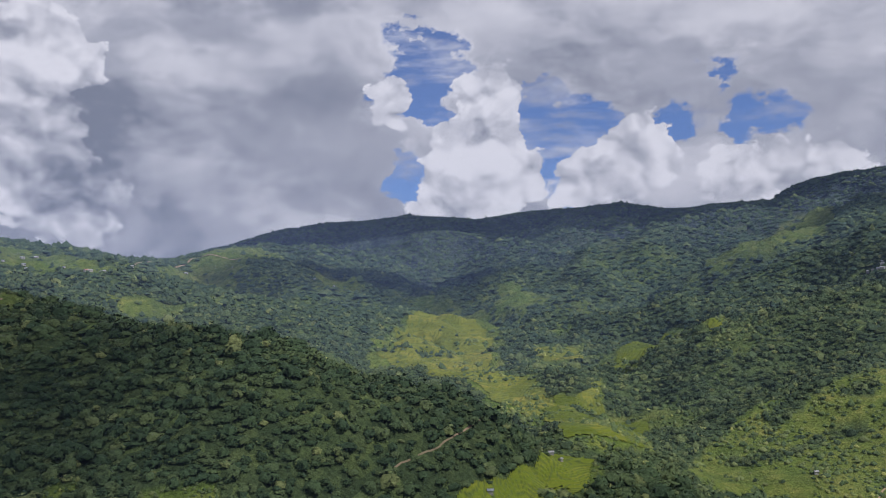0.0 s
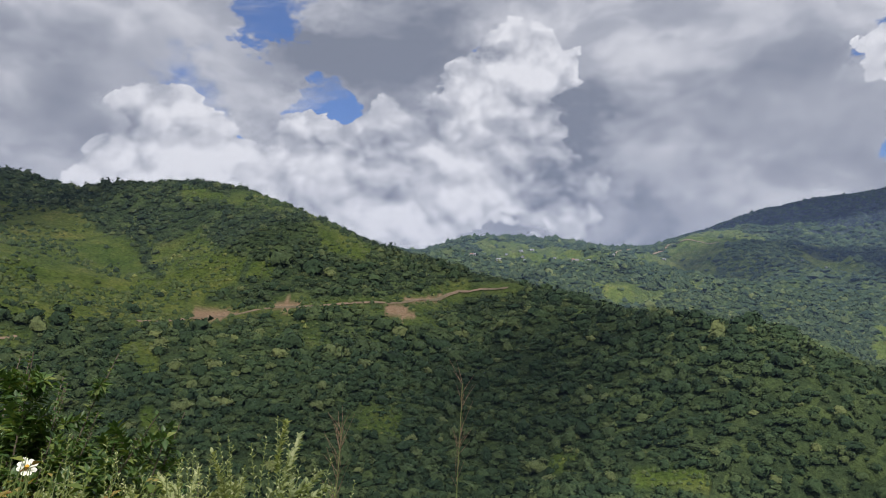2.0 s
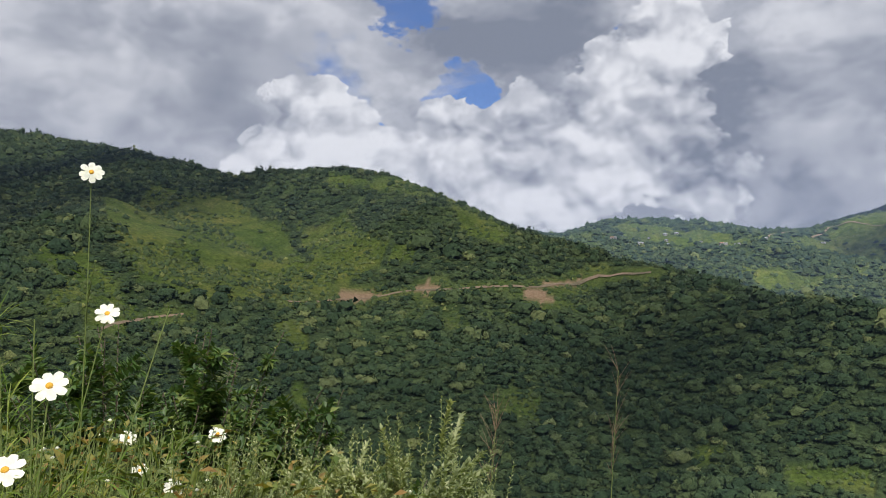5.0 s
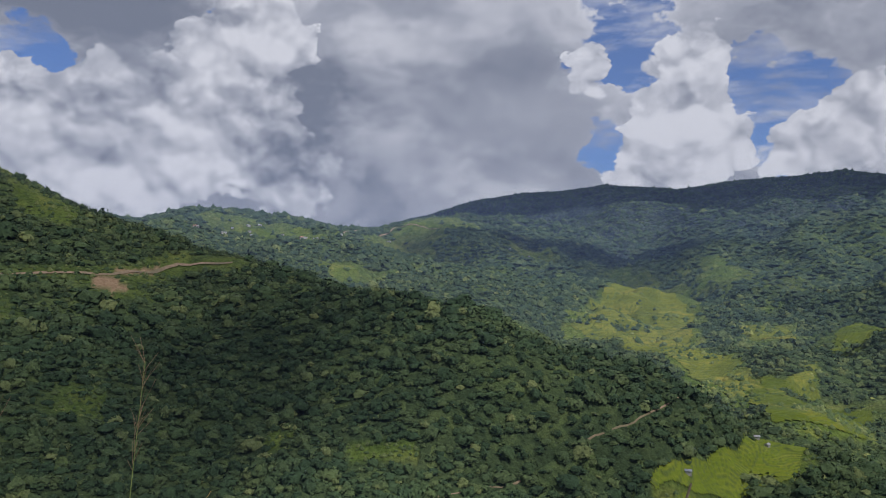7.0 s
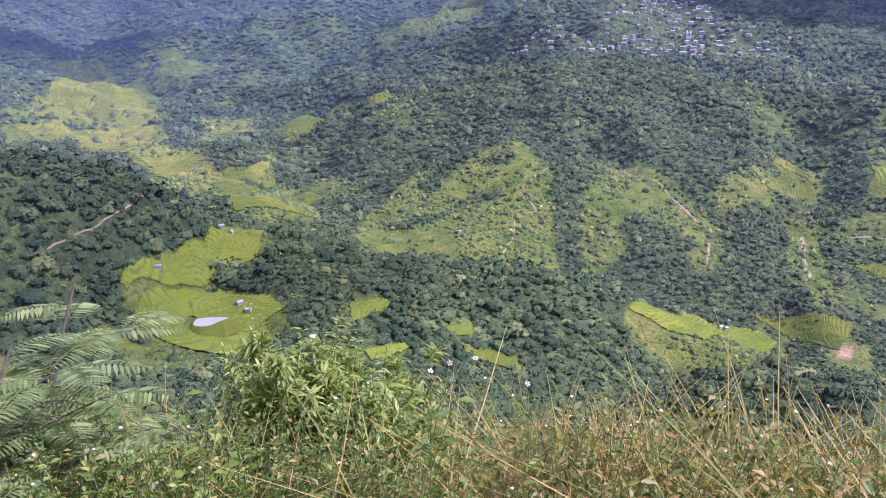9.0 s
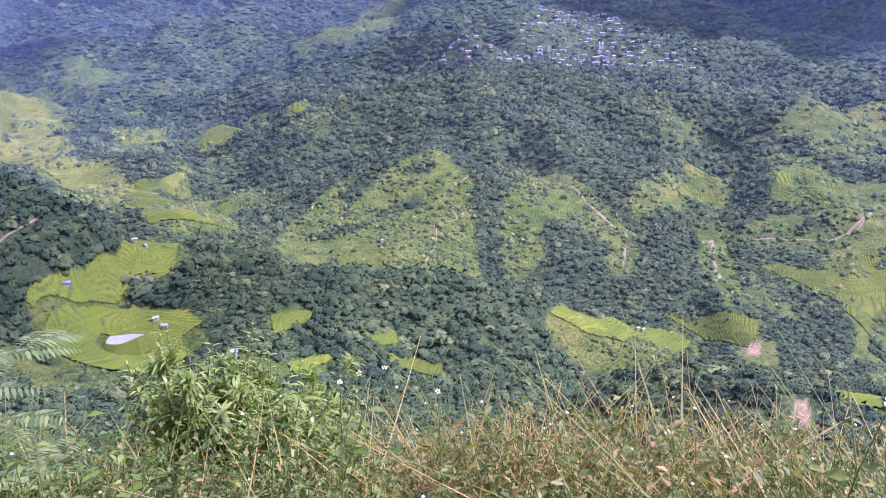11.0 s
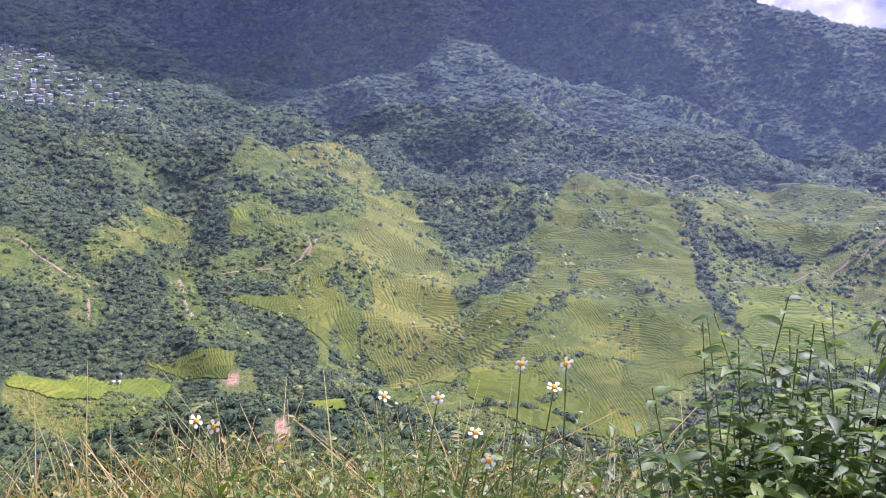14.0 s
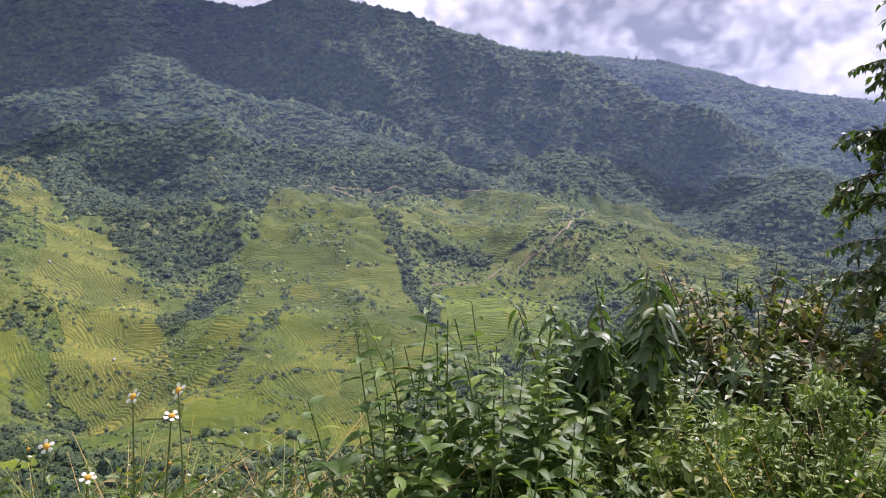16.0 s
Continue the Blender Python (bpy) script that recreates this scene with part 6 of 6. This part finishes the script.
shrub("broad_leaf_vine", "sprawling weed with broad pale leaves", "weed", 7.0, 3.0, -23.5, 0.4, 8, 0.11, OVAL, 9, GREEN, 64, True, thick=0.004, sag=0.6)
weed_bank("bank_weeds", "tangled brown and green weeds with tiny flowers", -14, 26, 2.4, 4.2, -21.5, -22.5, 1900, 43, 0.34)
STAND["turn"] = 40.0
weed_bank("bank_weeds", "dry orange and green grass on the bank", 26, 60, 2.3, 4.0, -22.6, -19.6, 2100, 44, 0.5, DRYWEED)
weed_bank("bank_weeds", "green weeds and dry grass on the bank", 58, 90, 1.9, 3.6, -20.5, -20.0, 1700, 45, 0.42)
STAND["turn"] = 20.0
flowering("bidens", "tall weed with small white flowers", [(25.5, 2.4, -20.0), (24.0, 2.4, -20.6), (31.6, 2.5, -21.3), (27.5, 2.4, -19.6)], 5, 0.007, 0.006, 0.004, SMALL, 0.06, 7)
for k, (bb, el) in enumerate(((31.5, -22.0), (32.6, -22.6), (33.5, -23.4))):
    shrub("grass_plume", "reddish feathery seed plume of tall grass", "grass", bb, 2.8, el, 0.10, 7, 0.035, THREAD, 130, PINK, 71 + k, lift=1.4, thick=0.002, bare=0.2, sag=0.15, group="reddish grass plumes")
STAND["turn"] = 54.0
flowering("bidens", "white bidens flower with an orange disc", [(54.7, 1.6, -19.6), (56.1, 1.55, -20.1), (72.9, 1.6, -18.5),
          (76.1, 1.5, -20.8), (77.3, 1.45, -22.7), (79.5, 1.5, -15.8), (83.0, 1.45, -15.6), (82.0, 1.5, -17.3), (68.5, 1.7, -18.4)], 5, 0.0105, 0.009, 0.0065, SMALL, 0.06, 8, 0.2)

STAND["turn"] = 90.0
# ---- right: broad glossy shrub, drooping sapling, reddening bush, edge tree
for k, (bb, rr_, el, sp, n) in enumerate(((87.3, 2.5, -11.4, 0.20, 6), (91.5, 2.4, -13.0, 0.22, 7), (94.2, 2.5, -11.9, 0.20, 6), (98.0, 2.6, -13.0, 0.24, 7), (84.5, 2.4, -16.8, 0.18, 5), (101.5, 2.6, -16.8, 0.22, 6), (90.0, 2.1, -18.0, 0.22, 6), (96.0, 2.2, -18.0, 0.22, 6))):
    shrub("glossy_shrub", "broad-leaved glossy green shrub on the bank", "shrub", bb, rr_, el, sp * 1.3, n + 3, 0.12, BROAD, 32, GLOSSY, 80 + k, True, thick=0.006, sag=0.12, lift=0.25, bare=0.2, group="glossy shrubs on the bank")
shrub("drooping_sapling", "sapling with dark drooping leaves", "sapling", 104.2, 3.0, -9.3, 0.14, 5, 0.13, HANG, 40, DARKLEAF, 91, True, BARK, 0.010, 2, 0.1, -0.2, 0.62, even=0.86)
shrub("drooping_sapling", "small sapling with dark drooping leaves", "sapling", 101.6, 3.0, -10.3, 0.08, 3, 0.125, HANG, 32, DARKLEAF, 92, True, BARK, 0.008, 1, 0.1, -0.2, 0.62, even=0.9)
shrub("reddening_bush", "bush with reddening and olive leaves", "bush", 112.0, 5.2, -8.4, 0.7, 22, 0.10, OVAL, 26, BROWNLEAF, 93, False, BARK, 0.012, 4, 0.2, 0.2, 0.2)
shrub("reddening_bush", "bush with olive and reddish drooping leaves", "bush", 117.0, 5.0, -9.4, 0.6, 20, 0.10, OVAL, 26, BROWNLEAF, 94, False, BARK, 0.012, 4, 0.2, 0.2, 0.2)
shrub("dark_shrub", "dark green shrub behind the glossy leaves", "shrub", 107.5, 4.4, -12.5, 0.55, 20, 0.10, OVAL, 26, DARKLEAF, 95, False, BARK, 0.010, 4, 0.2, 0.2, 0.15)
for k, (bb, el) in enumerate(((104.5, -17.0), (108.5, -16.0), (112.5, -15.2), (116.5, -14.6), (120.5, -13.6))):
    shrub("weed_bush", "fresh green bush of small-leaved weeds", "bush", bb, 2.6 + 0.1 * k, el, 0.30, 20, 0.05, SMALL, 46, GREEN, 100 + k, twigs=3, thick=0.004, bare=0.1, group="small-leaved bushes on the bank")
weed_bank("bank_weeds", "fresh green weeds under the bushes", 88, 126, 1.8, 3.4, -22.0, -18.0, 900, 46, 0.25)


def edge_tree(b, r, seed):
    """A small tree beside the outlook: leaning trunk, limbs and dark leaf sprays."""
    rng = random.Random(seed)
    base = spot(b, r)
    ob = new("tree")
    ob.location = base
    wood, leaves = Heap(), Heap()
    tall = height_to(b, r, 9.5)
    side = bearing(b - 90)
    trunk = [Vector((0, 0, tall * t)) + side * 0.18 * math.sin(2.2 * t) for t in (0, 0.2, 0.4, 0.6, 0.8, 1.0)]
    bole = Heap()
    bole.tube(trunk, 0.07, 0.02, 8)
    hang("trunk", bole, BARK, ob)
    for k in range(36):
        t = 0.42 + 0.56 * (k + rng.random()) / 36
        p, d = along(trunk, t)
        a = rng.random() * math.tau
        way = Vector((math.cos(a), math.sin(a), rng.uniform(-0.1, 0.9))) + side * 0.6
        limb = arc(p, way, rng.uniform(0.25, 0.62) * (1.2 - 0.6 * t), 0.6, rng, 5)
        wood.tube(limb, 0.016, 0.005, 5)
        for j in range(9):
            q, e = along(limb, 0.3 + 0.7 * j / 9)
            tw = arc(q, e + Vector((rng.uniform(-1, 1), rng.uniform(-1, 1), rng.uniform(-0.5, 0.4))), rng.uniform(0.15, 0.34), 0.5, rng, 3)
            wood.tube(tw, 0.005, 0.002, 3)
            for i in range(22):
                c, g = along(tw, (i + 1) / 22)
                out = g * 0.4 + Vector((rng.uniform(-1, 1), rng.uniform(-1, 1), rng.uniform(-0.8, 0.3)))
                leaves.add(*moved(OVAL, set_at(c, out, rng.uniform(0.045, 0.075), rng.uniform(-0.6, 0.6))))
    tagged(hang("limb", wood, BARK, ob), kind="stuff")
    tagged(hang("crown", leaves, DARKLEAF, ob), kind="stuff")
    tagged(ob, "small tree with dark leaf sprays at the bank's end", "tree")


edge_tree(124.8, 5.2, 111)


# ---- masts in the village
mast(1195, 1441, 34)
mast(1103, 1399, 24)
